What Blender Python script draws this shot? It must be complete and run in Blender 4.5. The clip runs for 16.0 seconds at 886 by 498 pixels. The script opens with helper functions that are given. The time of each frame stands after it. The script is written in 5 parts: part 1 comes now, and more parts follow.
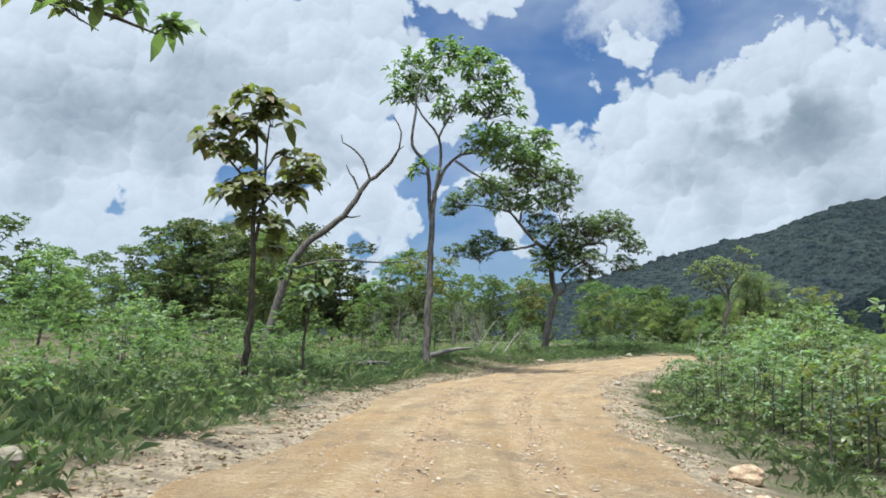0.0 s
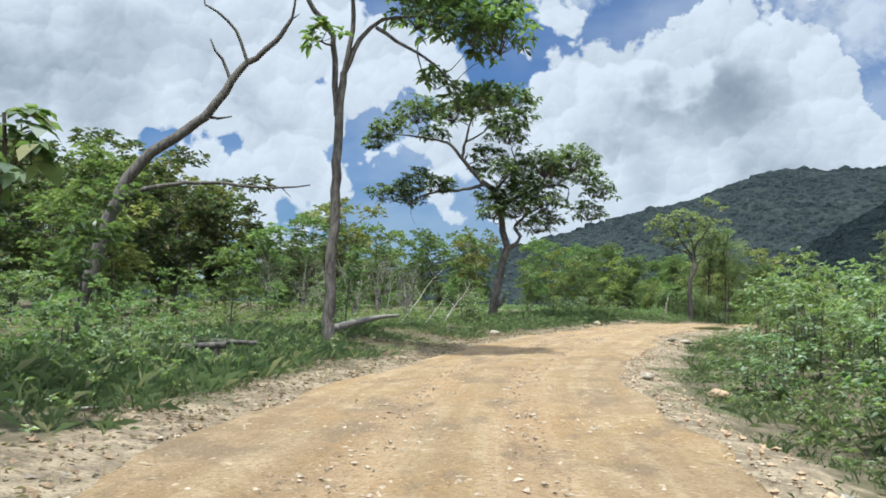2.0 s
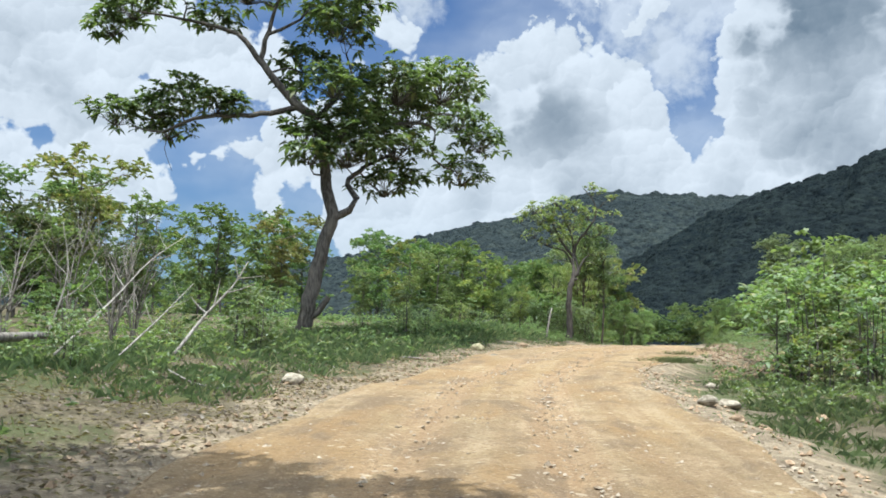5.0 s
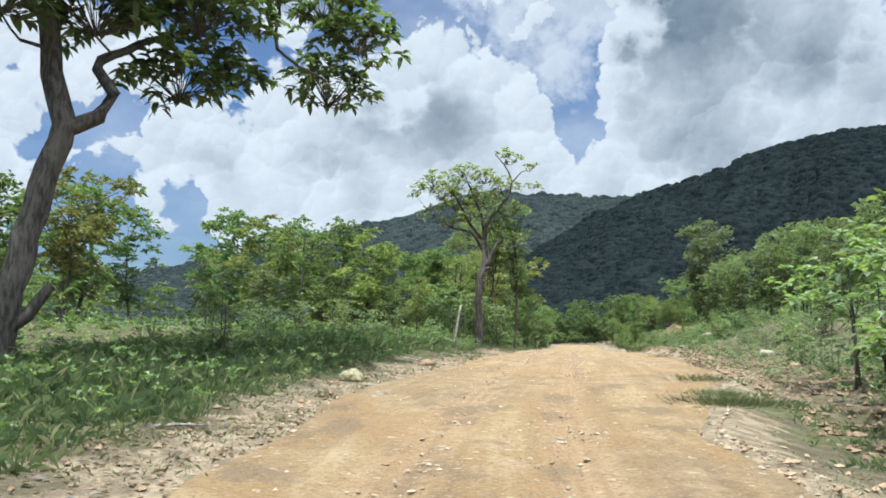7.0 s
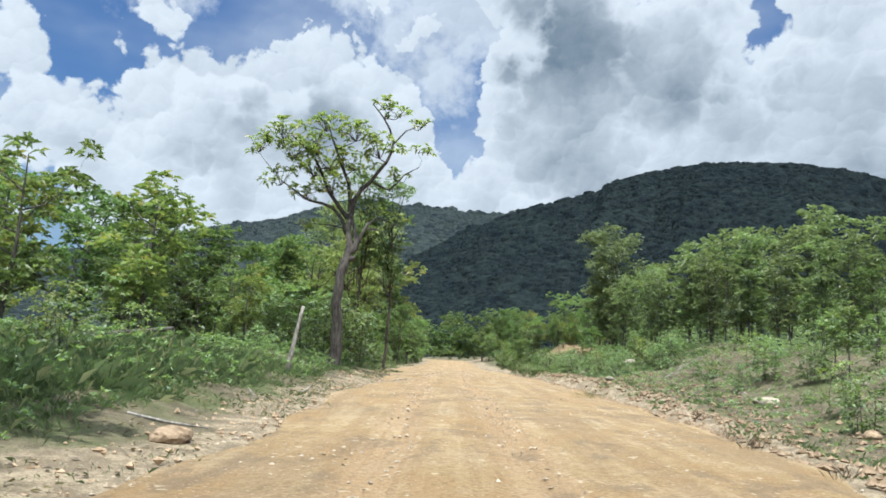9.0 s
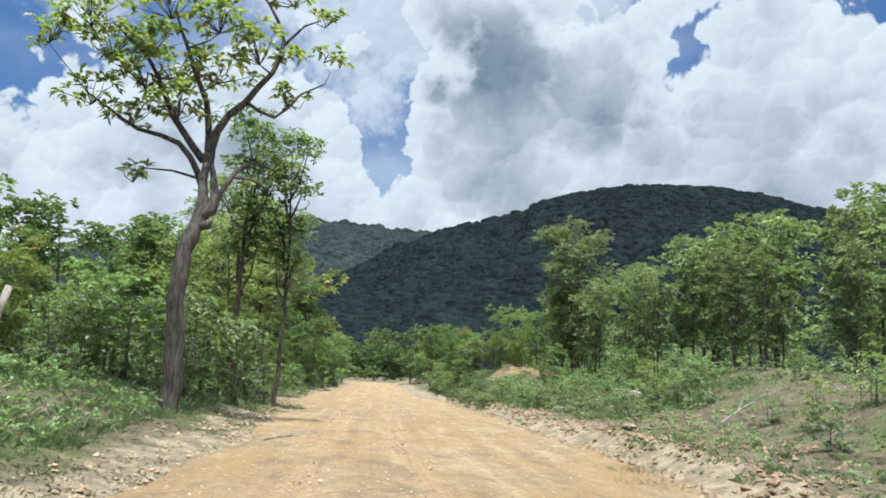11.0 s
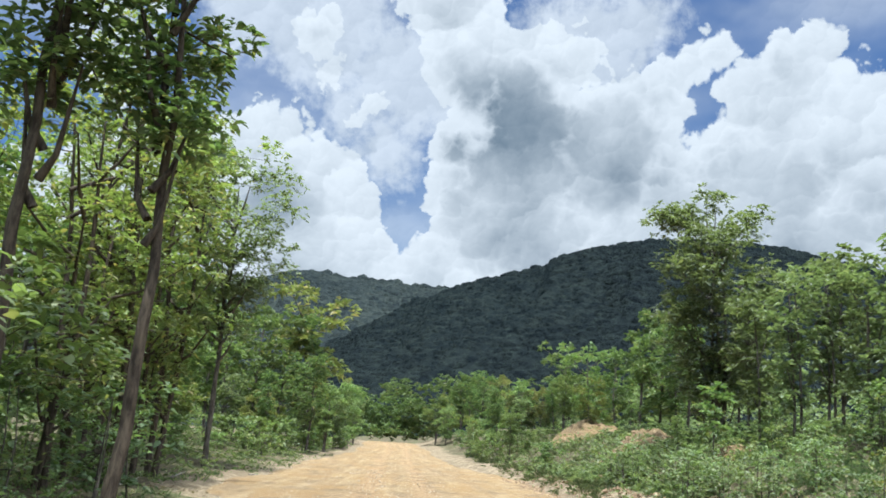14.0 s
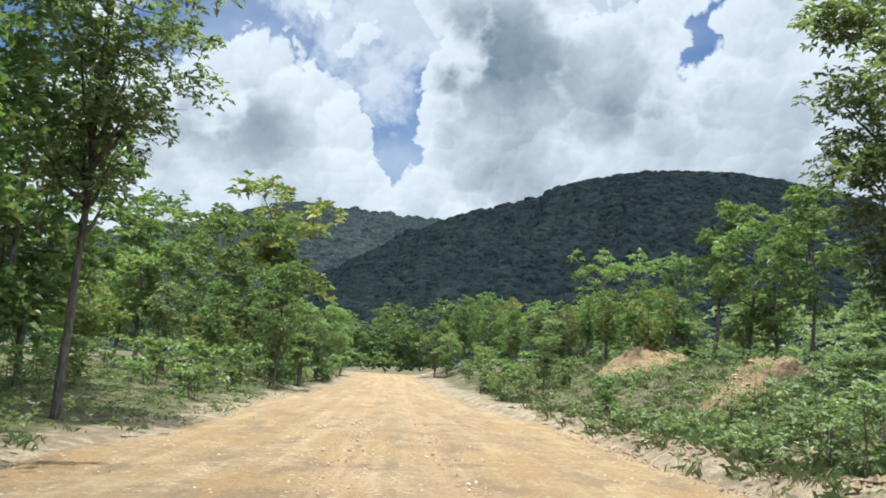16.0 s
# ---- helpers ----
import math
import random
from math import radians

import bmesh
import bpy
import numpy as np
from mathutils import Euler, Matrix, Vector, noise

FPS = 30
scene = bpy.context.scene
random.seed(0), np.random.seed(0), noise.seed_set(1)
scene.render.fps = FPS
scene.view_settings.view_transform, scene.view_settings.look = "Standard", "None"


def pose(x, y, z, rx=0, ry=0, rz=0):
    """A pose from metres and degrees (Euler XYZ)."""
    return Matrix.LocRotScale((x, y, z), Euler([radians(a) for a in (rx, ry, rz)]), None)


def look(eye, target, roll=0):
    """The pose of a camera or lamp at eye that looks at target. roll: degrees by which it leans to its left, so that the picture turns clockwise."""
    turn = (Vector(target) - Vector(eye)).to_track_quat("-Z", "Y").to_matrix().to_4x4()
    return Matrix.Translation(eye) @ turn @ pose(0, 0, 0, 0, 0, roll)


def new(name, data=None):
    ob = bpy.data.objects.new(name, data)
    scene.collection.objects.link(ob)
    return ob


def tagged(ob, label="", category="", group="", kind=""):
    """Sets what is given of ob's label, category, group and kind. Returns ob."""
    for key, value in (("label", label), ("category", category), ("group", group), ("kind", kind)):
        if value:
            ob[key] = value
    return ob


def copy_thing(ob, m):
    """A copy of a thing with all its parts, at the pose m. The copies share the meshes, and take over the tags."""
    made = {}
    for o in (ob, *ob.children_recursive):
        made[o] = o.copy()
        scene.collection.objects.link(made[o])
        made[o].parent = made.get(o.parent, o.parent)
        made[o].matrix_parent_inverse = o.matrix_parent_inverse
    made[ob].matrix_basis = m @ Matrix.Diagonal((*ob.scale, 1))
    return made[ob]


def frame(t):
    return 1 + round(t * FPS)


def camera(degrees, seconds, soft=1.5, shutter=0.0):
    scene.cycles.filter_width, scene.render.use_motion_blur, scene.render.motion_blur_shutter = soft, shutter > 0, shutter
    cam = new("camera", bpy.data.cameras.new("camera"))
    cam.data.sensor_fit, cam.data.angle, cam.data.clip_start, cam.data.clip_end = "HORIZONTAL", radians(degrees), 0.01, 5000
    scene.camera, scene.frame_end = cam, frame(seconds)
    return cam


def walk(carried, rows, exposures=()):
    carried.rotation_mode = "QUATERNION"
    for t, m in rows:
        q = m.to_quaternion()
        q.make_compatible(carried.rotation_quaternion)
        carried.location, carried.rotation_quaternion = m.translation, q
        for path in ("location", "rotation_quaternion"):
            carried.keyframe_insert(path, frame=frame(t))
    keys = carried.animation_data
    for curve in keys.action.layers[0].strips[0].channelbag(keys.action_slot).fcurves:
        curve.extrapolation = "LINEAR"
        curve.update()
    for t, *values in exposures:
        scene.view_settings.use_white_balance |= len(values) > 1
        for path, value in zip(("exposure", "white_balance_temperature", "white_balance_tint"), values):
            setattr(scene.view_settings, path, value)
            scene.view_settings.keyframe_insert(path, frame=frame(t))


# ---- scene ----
cam = camera(56.0, 16.0, soft=1.75)
PATH = [
    (0.0, (0.000, 0.000, 0.000), (-0.007, 9.900, 1.408), 1.72),
    (0.5, (0.074, 3.478, 0.148), (0.264, 13.376, 1.557), 1.41),
    (1.0, (0.222, 6.993, 0.222), (0.624, 16.897, 1.544), 1.31),
    (1.5, (0.370, 10.471, 0.333), (1.001, 20.381, 1.517), 1.31),
    (2.0, (0.555, 13.986, 0.407), (1.397, 23.897, 1.435), 1.41),
    (2.5, (0.777, 17.612, 0.481), (1.858, 27.510, 1.404), 1.81),
    (3.0, (1.110, 21.201, 0.629), (2.444, 31.070, 1.535), 2.21),
    (3.5, (1.591, 24.716, 0.740), (3.257, 34.526, 1.732), 2.61),
    (4.0, (2.294, 28.231, 0.851), (4.342, 37.957, 1.947), 2.82),
    (4.5, (3.182, 31.709, 0.999), (5.636, 41.333, 2.165), 2.52),
    (5.0, (4.181, 35.187, 1.184), (7.026, 44.696, 2.402), 2.02),
    (5.2, (4.581, 36.578, 1.258), (7.580, 46.037, 2.497), 1.81),
    (7.3, (10.110, 50.420, 1.969), (14.383, 59.374, 3.223), 1.21),
    (7.5, (10.764, 51.665, 2.030), (15.174, 60.551, 3.293), 1.46),
    (8.0, (12.398, 54.778, 2.184), (17.146, 63.484, 3.470), 2.08),
    (8.5, (14.109, 57.820, 2.418), (19.185, 66.331, 3.761), 2.60),
    (9.0, (15.948, 60.838, 2.556), (21.340, 69.140, 3.970), 3.23),
    (9.5, (17.891, 63.793, 2.777), (23.557, 71.892, 4.295), 3.48),
    (10.0, (19.915, 66.722, 2.919), (25.807, 74.641, 4.522), 3.67),
    (10.2, (20.724, 67.893, 2.976), (26.705, 75.738, 4.613), 3.75),
    (12.3, (28.900, 79.983, 3.320), (34.985, 87.711, 5.128), 2.75),
    (12.5, (29.648, 81.115, 3.329), (35.702, 88.852, 5.197), 2.79),
    (13.0, (31.518, 83.944, 3.351), (37.492, 91.705, 5.369), 2.87),
    (13.5, (33.396, 86.826, 3.407), (39.205, 94.629, 5.724), 3.14),
    (14.0, (35.246, 89.680, 3.535), (41.035, 97.493, 5.868), 3.56),
    (14.5, (37.224, 92.598, 3.530), (43.134, 100.440, 5.423), 3.47),
    (15.0, (39.213, 95.543, 3.663), (45.184, 103.385, 5.352), 3.42),
    (15.5, (41.250, 98.578, 3.681), (47.241, 106.433, 5.233), 3.61),
    (16.0, (43.266, 101.630, 3.698), (49.257, 109.484, 5.249), 3.61),
]
walk(cam, [(t, look(eye, target, roll)) for t, eye, target, roll in PATH], exposures=[(0.0, 0.6, 5750, 5), (3.0, 0.68, 5850, 5), (8.0, 0.72, 5880, 5), (12.5, 0.75, 5900, 5), (16.0, 0.81, 5950, 5)])

# ---- light ----
SUN_AZ, SUN_EL = radians(-150.0), radians(77.0)      # direction to the sun, azimuth from +y towards +x
sun_dir = Vector((math.sin(SUN_AZ) * math.cos(SUN_EL), math.cos(SUN_AZ) * math.cos(SUN_EL), math.sin(SUN_EL)))
sun = new("sun", bpy.data.lights.new("sun", "SUN"))
sun.data.energy, sun.data.angle, sun.data.color = 4.3, radians(0.55), (1.0, 0.97, 0.91)
sun.matrix_world = look((0, 0, 60), Vector((0, 0, 60)) - sun_dir)


# ---- node helpers ----
class Nodes:
    """A short way to write node graphs."""

    def __init__(self, tree):
        self.tree = tree

    def add(self, kind, inputs=(), out=0, **attrs):
        n = self.tree.nodes.new(kind)
        for k, v in attrs.items():
            setattr(n, k, v)
        for k, v in dict(inputs).items():
            self.put(n.inputs[k], v)
        return n.outputs[out] if len(n.outputs) else n

    def put(self, socket, v):
        if isinstance(v, bpy.types.NodeSocket):
            self.tree.links.new(v, socket)
        else:
            socket.default_value = v

    def math(self, op, a, b=0.0, c=0.0, clamp=False):
        return self.add("ShaderNodeMath", {0: a, 1: b, 2: c}, operation=op, use_clamp=clamp)

    def vec(self, op, a, b=(0, 0, 0), out=0):
        return self.add("ShaderNodeVectorMath", {0: a, 1: b}, out=out, operation=op)

    def noise(self, v, scale, detail=4.0, rough=0.55, out=0, dims="3D"):
        return self.add("ShaderNodeTexNoise", {"Vector": v, "Scale": scale, "Detail": detail, "Roughness": rough}, out=out, noise_dimensions=dims)

    def ramp(self, v, lo, hi, to0=0.0, to1=1.0, smooth=True):
        return self.add("ShaderNodeMapRange", {"Value": v, "From Min": lo, "From Max": hi, "To Min": to0, "To Max": to1},
                        interpolation_type="SMOOTHSTEP" if smooth else "LINEAR")

    def mix(self, f, a, b, blend="MIX"):
        n = self.tree.nodes.new("ShaderNodeMix")
        n.data_type, n.blend_type = "RGBA", blend
        self.put(n.inputs[0], f), self.put(n.inputs[6], a), self.put(n.inputs[7], b)
        return n.outputs[2]


# ---- sky with cumulus ----
world = bpy.data.worlds.new("sky")
scene.world = world
world.use_nodes = True
world.node_tree.nodes.clear()
N = Nodes(world.node_tree)
sky = N.add("ShaderNodeTexSky", sky_type="NISHITA", sun_disc=False, sun_elevation=SUN_EL, sun_rotation=SUN_AZ,
            air_density=1.3, dust_density=0.6, ozone_density=1.6)
way = N.add("ShaderNodeTexCoord")
sep = world.node_tree.nodes.new("ShaderNodeSeparateXYZ")
N.put(sep.inputs[0], way)
azimuth = N.math("MULTIPLY", N.math("ARCTAN2", sep.outputs[0], sep.outputs[1]), 57.2958)
height = N.math("MULTIPLY", N.math("ARCSINE", sep.outputs[2]), 57.2958)
flat = N.add("ShaderNodeCombineXYZ", {0: azimuth, 1: height, 2: 0.0})
billow = N.noise(flat, 0.16, 7.0, 0.56, out=1)
warp = N.vec("SCALE", N.vec("SUBTRACT", billow, (0.5, 0.5, 0.5)))
warp.node.inputs[3].default_value = 5.0
warped = N.vec("MULTIPLY", N.vec("ADD", flat, warp), (1, 1, 0))
# heaps of cloud: azimuth, height above the horizon, radius, in degrees
HEAPS = [(-27, 15, 9), (-19, 17, 8), (-12, 19, 6), (-7, 22, 4.5), (-3, 20, 3), (2, 16, 5), (-9, 13, 7), (-16, 14, 6), (-23, 8, 4),
         (-5, 9, 3), (8, 12, 5), (-6, 5, 2.4), (-29, 8, 4), (-14, 6, 2.6), (15, 15.5, 4.6), (19, 17.5, 3.4), (24, 18.5, 3.6)]
HEAPS += [(28, 17, 3.4), (31, 14.5, 2.6), (25, 14, 6), (19, 12, 5.5), (12, 9, 4), (41, 17, 6.5), (42, 22.5, 5), (29, 12, 5), (36, 10.5, 4), (12, 21.5, 1.5),
          (37.5, 20, 3.0), (48, 20, 6), (31.5, 13.6, 2.2), (36.8, 16.2, 2.4), (36, 13.2, 2.6)]
HEAPS += [(54.6, 26.0, 2.0), (52.6, 21.5, 1.9), (56.8, 21.0, 1.8), (54.4, 19.0, 2.0)]
HEAPS += [(27.5, 24.8, 1.6), (26, 27.5, 2.2), (38, 25.5, 4.2), (44, 26.5, 3.4), (61, 25, 3.2), (30.5, 22.2, 1.0)]
HEAPS += [(52, 17, 5.0), (51, 24, 3), (44, 13, 5), (50, 13, 5), (59.5, 22, 4.2), (58, 17, 6), (65, 19, 5.5), (66, 12, 6), (1, 28, 5), (14, 31, 4), (36, 31, 5), (61, 13, 6)]
rnd = random.Random(5)
for k in range(26):
    HEAPS.append((rnd.uniform(80, 320) % 360 , rnd.uniform(6, 60), rnd.uniform(6, 13)))
HEAPS = [(a - 360 if a > 180 else a, e, r) for a, e, r in HEAPS]
HOLES = ((34.1, 15.1, 0.9), (33.2, 16.4, 0.5), (54.5, 22.0, 0.5), (54.8, 23.2, 0.45), (54.2, 21.2, 0.25))
HOLES += ((2.3, 15, 1.5), (0, 13.6, 1.3), (-1.6, 12.4, 1.0), (1.6, 11.2, 1.6), (-0.4, 9.6, 1.2), (6, 9.4, 1.3), (6.2, 7.4, 0.8), (-6.4, 7.2, 1.0), (-13.5, 12.2, 1.0), (-22, 10.3, 0.7), (-10, 12.8, 0.5))
VEILS = ((22, 28, 4), (27, 27, 4.5), (32.5, 24.5, 4.2), (29, 22.5, 2.5), (36, 24, 3.5), (31.6, 19.5, 2.6), (46, 27, 5), (50, 29, 3), (26, 29, 5), (12, 25, 3))


def cloud_cover(v, k):
    """How deep inside the heaps a direction lies, in degrees; below nought is open sky."""
    c = None
    for a, e, r in HEAPS:
        f = N.math("SUBTRACT", r, N.vec("DISTANCE", v, (a, e, 0), out=1))
        c = f if c is None else N.math("SMOOTH_MAX", c, f, k)
    for a, e, r in HOLES:
        c = N.math("MINIMUM", c, N.math("MULTIPLY", N.math("SUBTRACT", N.vec("DISTANCE", v, (a, e, 0), out=1), r), 1.0))
    return c


# heads of cumulus: rounded cells at two sizes, each lit on its upper side
def heads(v, size):
    cell = N.tree.nodes.new("ShaderNodeTexVoronoi")
    N.put(cell.inputs["Vector"], v), N.put(cell.inputs["Scale"], 1.0 / size), N.put(cell.inputs["Randomness"], 0.9)
    cell.voronoi_dimensions, cell.feature = "2D", "SMOOTH_F1"
    N.put(cell.inputs["Smoothness"], 0.22)
    swell = N.math("SUBTRACT", 0.38, cell.outputs["Distance"])
    lit = N.vec("DOT_PRODUCT", N.vec("SUBTRACT", v, cell.outputs["Position"]), (-0.5 / size, 0.9 / size, 0.0), out=1)
    return swell, lit


ruffle = N.vec("SCALE", N.vec("SUBTRACT", N.noise(flat, 0.55, 4.0, 0.55, out=1), (0.5, 0.5, 0.5)))
ruffle.node.inputs[3].default_value = 2.2
ruffled = N.vec("MULTIPLY", N.vec("ADD", flat, ruffle), (1, 1.15, 0))
swell_a, lit_a = heads(ruffled, 3.6)
swell_b, lit_b = heads(ruffled, 1.4)
swell_c, lit_c = heads(ruffled, 0.6)
fine = N.math("SUBTRACT", N.noise(flat, 0.9, 6.0, 0.6), 0.5)
cover = N.math("ADD", cloud_cover(warped, 0.8), N.math("MULTIPLY", swell_a, 1.5))
cover = N.math("ADD", cover, N.math("MULTIPLY", swell_b, 1.1))
cover = N.math("ADD", cover, N.math("ADD", N.math("MULTIPLY", swell_c, 0.45), N.math("MULTIPLY", fine, 0.9)))
mask = N.ramp(cover, -0.25, 0.3)
veil = N.ramp(N.noise(N.vec("MULTIPLY", flat, (0.5, 1, 1)), 0.11, 4.0, 0.5), 0.38, 0.72, 0.0, 0.5)
patches = None
for a, e, r in VEILS:
    f = N.math("SUBTRACT", r, N.vec("DISTANCE", warped, (a, e, 0), out=1))
    patches = f if patches is None else N.math("SMOOTH_MAX", patches, f, 1.5)
veil = N.math("MAXIMUM", veil, N.ramp(N.math("ADD", patches, N.math("MULTIPLY", fine, 4.0)), -1.5, 1.8, 0.0, 0.8))
# thick grey bellies: azimuth, height, radius, depth of the grey
BELLIES = ((22, 16.0, 7, 0.62), (40.2, 21.9, 10, 0.8), (43.5, 20.8, 7, 0.55), (47, 18.6, 9, 0.35), (52, 20, 13, 0.34), (42, 13.5, 12, 0.26), (60, 14, 9, 0.26), (-26, 15.2, 7, 0.3), (-16, 19, 5, 0.25), (-10, 14.2, 5, 0.32), (53, 16.5, 5, 0.3),
           (36.5, 17.2, 3.6, 0.4), (61, 18.5, 5, 0.35), (28, 11.5, 5, 0.2), (8, 12, 5, 0.25), (16, 12.5, 4, 0.25), (44, 14.3, 6, 0.22), (33, 27, 6, 0.3), (58, 25.5, 7, 0.3), (50, 25, 6, 0.3), (26, 26, 5, 0.25))
belly = None
squat = N.vec("MULTIPLY", N.vec("ADD", flat, N.vec("MULTIPLY", N.vec("ADD", warp, ruffle), (0.8, 0.8, 0))), (1, 1.75, 0))
for a, e, r, depth in BELLIES:
    f = N.ramp(N.vec("DISTANCE", squat, (a, e * 1.75, 0), out=1), r * 1.1, r * 0.15, 0.0, depth)
    belly = f if belly is None else N.math("MAXIMUM", belly, f)
# white rims, greyer inside and below
deep_in = N.ramp(cover, 0.2, 5.0)
above = N.ramp(cloud_cover(N.vec("ADD", warped, (-0.4, 2.4, 0)), 0.5), 0.0, 6.0)
soft = N.ramp(N.noise(flat, 0.13, 4.0, 0.55), 0.35, 0.65)
modelled = N.math("ADD", N.math("MULTIPLY", lit_a, 0.17), N.math("ADD", N.math("MULTIPLY", lit_b, 0.085), N.math("MULTIPLY", lit_c, 0.03)))
modelled = N.math("MULTIPLY", modelled, N.ramp(belly, 0.0, 0.7, 1.0, 0.35))
shade = N.math("ADD", N.math("MULTIPLY", belly, N.ramp(deep_in, 0.0, 0.6)), N.math("MULTIPLY", N.math("MULTIPLY", above, deep_in), N.math("MULTIPLY_ADD", soft, 0.42, 0.02)))
shade = N.math("ADD", N.math("SUBTRACT", shade, modelled), N.math("MULTIPLY_ADD", fine, -0.2, 0.11), clamp=True)
low_haze = N.ramp(height, 4.0, 13.0, 0.45, 0.0)
cloud = N.mix(shade, (0.595, 0.617, 0.65, 1), (0.14, 0.18, 0.225, 1))
cloud = N.mix(low_haze, cloud, (0.46, 0.515, 0.57, 1))
blue = N.mix(1.0, sky, (0.041, 0.052, 0.071, 1), "MULTIPLY")
# haze and cloud glow round the sun
near_sun = N.vec("DOT_PRODUCT", way, tuple(sun_dir), out=1)
glow = N.ramp(near_sun, 0.35, 1.0, 1.0, 4.6)
bright = N.vec("SCALE", cloud)
N.put(bright.node.inputs[3], glow)
whole = N.mix(N.math("MAXIMUM", N.math("MAXIMUM", mask, veil), N.ramp(near_sun, 0.35, 0.9, 0.0, 0.8)), blue, bright)
background = N.add("ShaderNodeBackground", {"Color": whole, "Strength": 0.85})
N.add("ShaderNodeOutputWorld", {"Surface": background})


# ---- materials ----
def material(name):
    m = bpy.data.materials.new(name)
    m.use_nodes = True
    m.node_tree.nodes.clear()
    return m, Nodes(m.node_tree)


def finish(n, shader):
    n.add("ShaderNodeOutputMaterial", {"Surface": shader})


def surface(n, color, rough, normal=None, spec=0.3):
    ins = {"Base Color": color, "Roughness": rough, "Specular IOR Level": spec}
    if normal is not None:
        ins["Normal"] = normal
    return n.add("ShaderNodeBsdfPrincipled", ins)


def bump(n, height, strength=0.5, dist=0.05):
    return n.add("ShaderNodeBump", {"Strength": strength, "Distance": dist, "Height": height})


def leaf_material(name, dark, light, warm, warm_part=0.1):
    """Leaves: colour varies from leaf to leaf and tree to tree, light shines through."""
    m, n = material(name)
    island = n.add("ShaderNodeNewGeometry", out=8)
    tree = n.add("ShaderNodeObjectInfo", out=5)
    c = n.mix(n.math("POWER", island, 1.3), (*dark, 1), (*light, 1))
    c = n.mix(n.math("MULTIPLY", n.ramp(n.math("FRACT", n.math("MULTIPLY", island, 7.3)), 1 - warm_part, 1.0), 0.8), c, (*warm, 1))
    hsv = n.add("ShaderNodeHueSaturation", {"Hue": n.ramp(tree, 0, 1, 0.478, 0.508), "Saturation": 0.72, "Value": n.ramp(tree, 0, 1, 1.1, 1.6), "Color": c})
    p = surface(n, hsv, 0.42, spec=0.5)
    t = n.add("ShaderNodeBsdfTranslucent", {"Color": n.mix(1.0, hsv, (1.0, 1.15, 0.45, 1), "MULTIPLY")})
    finish(n, n.add("ShaderNodeMixShader", {0: 0.48, 1: p, 2: t}))
    return m


def bark_material(name, a, b):
    m, n = material(name)
    pos = n.add("ShaderNodeTexCoord", out=3)
    v = n.vec("MULTIPLY", pos, (1, 1, 0.25))
    g = n.noise(v, 14, 6, 0.65)
    patch = n.noise(pos, 1.3, 3)
    c = n.mix(n.ramp(g, 0.35, 0.65), (*a, 1), (*b, 1))
    c = n.mix(n.ramp(patch, 0.5, 0.7, 0, 0.5), c, (b[0] * 1.3, b[1] * 1.3, b[2] * 1.25, 1))
    finish(n, surface(n, c, 0.9, bump(n, g, 0.8, 0.04), 0.15))
    return m


LEAF = leaf_material("leaf_broad", (0.05, 0.095, 0.03), (0.14, 0.21, 0.065), (0.25, 0.22, 0.06), 0.08)
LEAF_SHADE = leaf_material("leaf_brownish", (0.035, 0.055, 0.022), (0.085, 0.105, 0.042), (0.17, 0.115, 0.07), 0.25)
LEAF_YELLOW = leaf_material("leaf_yellowish", (0.09, 0.13, 0.02), (0.21, 0.26, 0.06), (0.34, 0.24, 0.06), 0.18)
LEAF_BRONZE = leaf_material("leaf_teak", (0.095, 0.11, 0.028), (0.2, 0.21, 0.055), (0.3, 0.2, 0.07), 0.25)
LEAF_BUSH = leaf_material("leaf_bush", (0.07, 0.12, 0.035), (0.19, 0.27, 0.085), (0.28, 0.25, 0.09), 0.1)
LEAF_DRY = leaf_material("leaf_dry", (0.085, 0.058, 0.034), (0.2, 0.145, 0.09), (0.28, 0.22, 0.14), 0.2)
LEAF_GREY = leaf_material("leaf_greyish", (0.08, 0.112, 0.052), (0.2, 0.25, 0.125), (0.24, 0.25, 0.13), 0.12)
GRASS = leaf_material("grass_blade", (0.055, 0.10, 0.02), (0.16, 0.225, 0.052), (0.38, 0.34, 0.14), 0.2)
BARK = bark_material("bark_grey", (0.055, 0.047, 0.04), (0.15, 0.132, 0.112))
BARK_PALE = bark_material("bark_pale", (0.15, 0.13, 0.105), (0.35, 0.32, 0.275))
BARK_SCARRED = bark_material("bark_scarred", (0.036, 0.03, 0.026), (0.105, 0.09, 0.075))
BARK_WEATHERED = bark_material("bark_weathered", (0.11, 0.095, 0.08), (0.28, 0.25, 0.21))
BARK_DARK = bark_material("bark_dark", (0.035, 0.028, 0.022), (0.1, 0.08, 0.06))


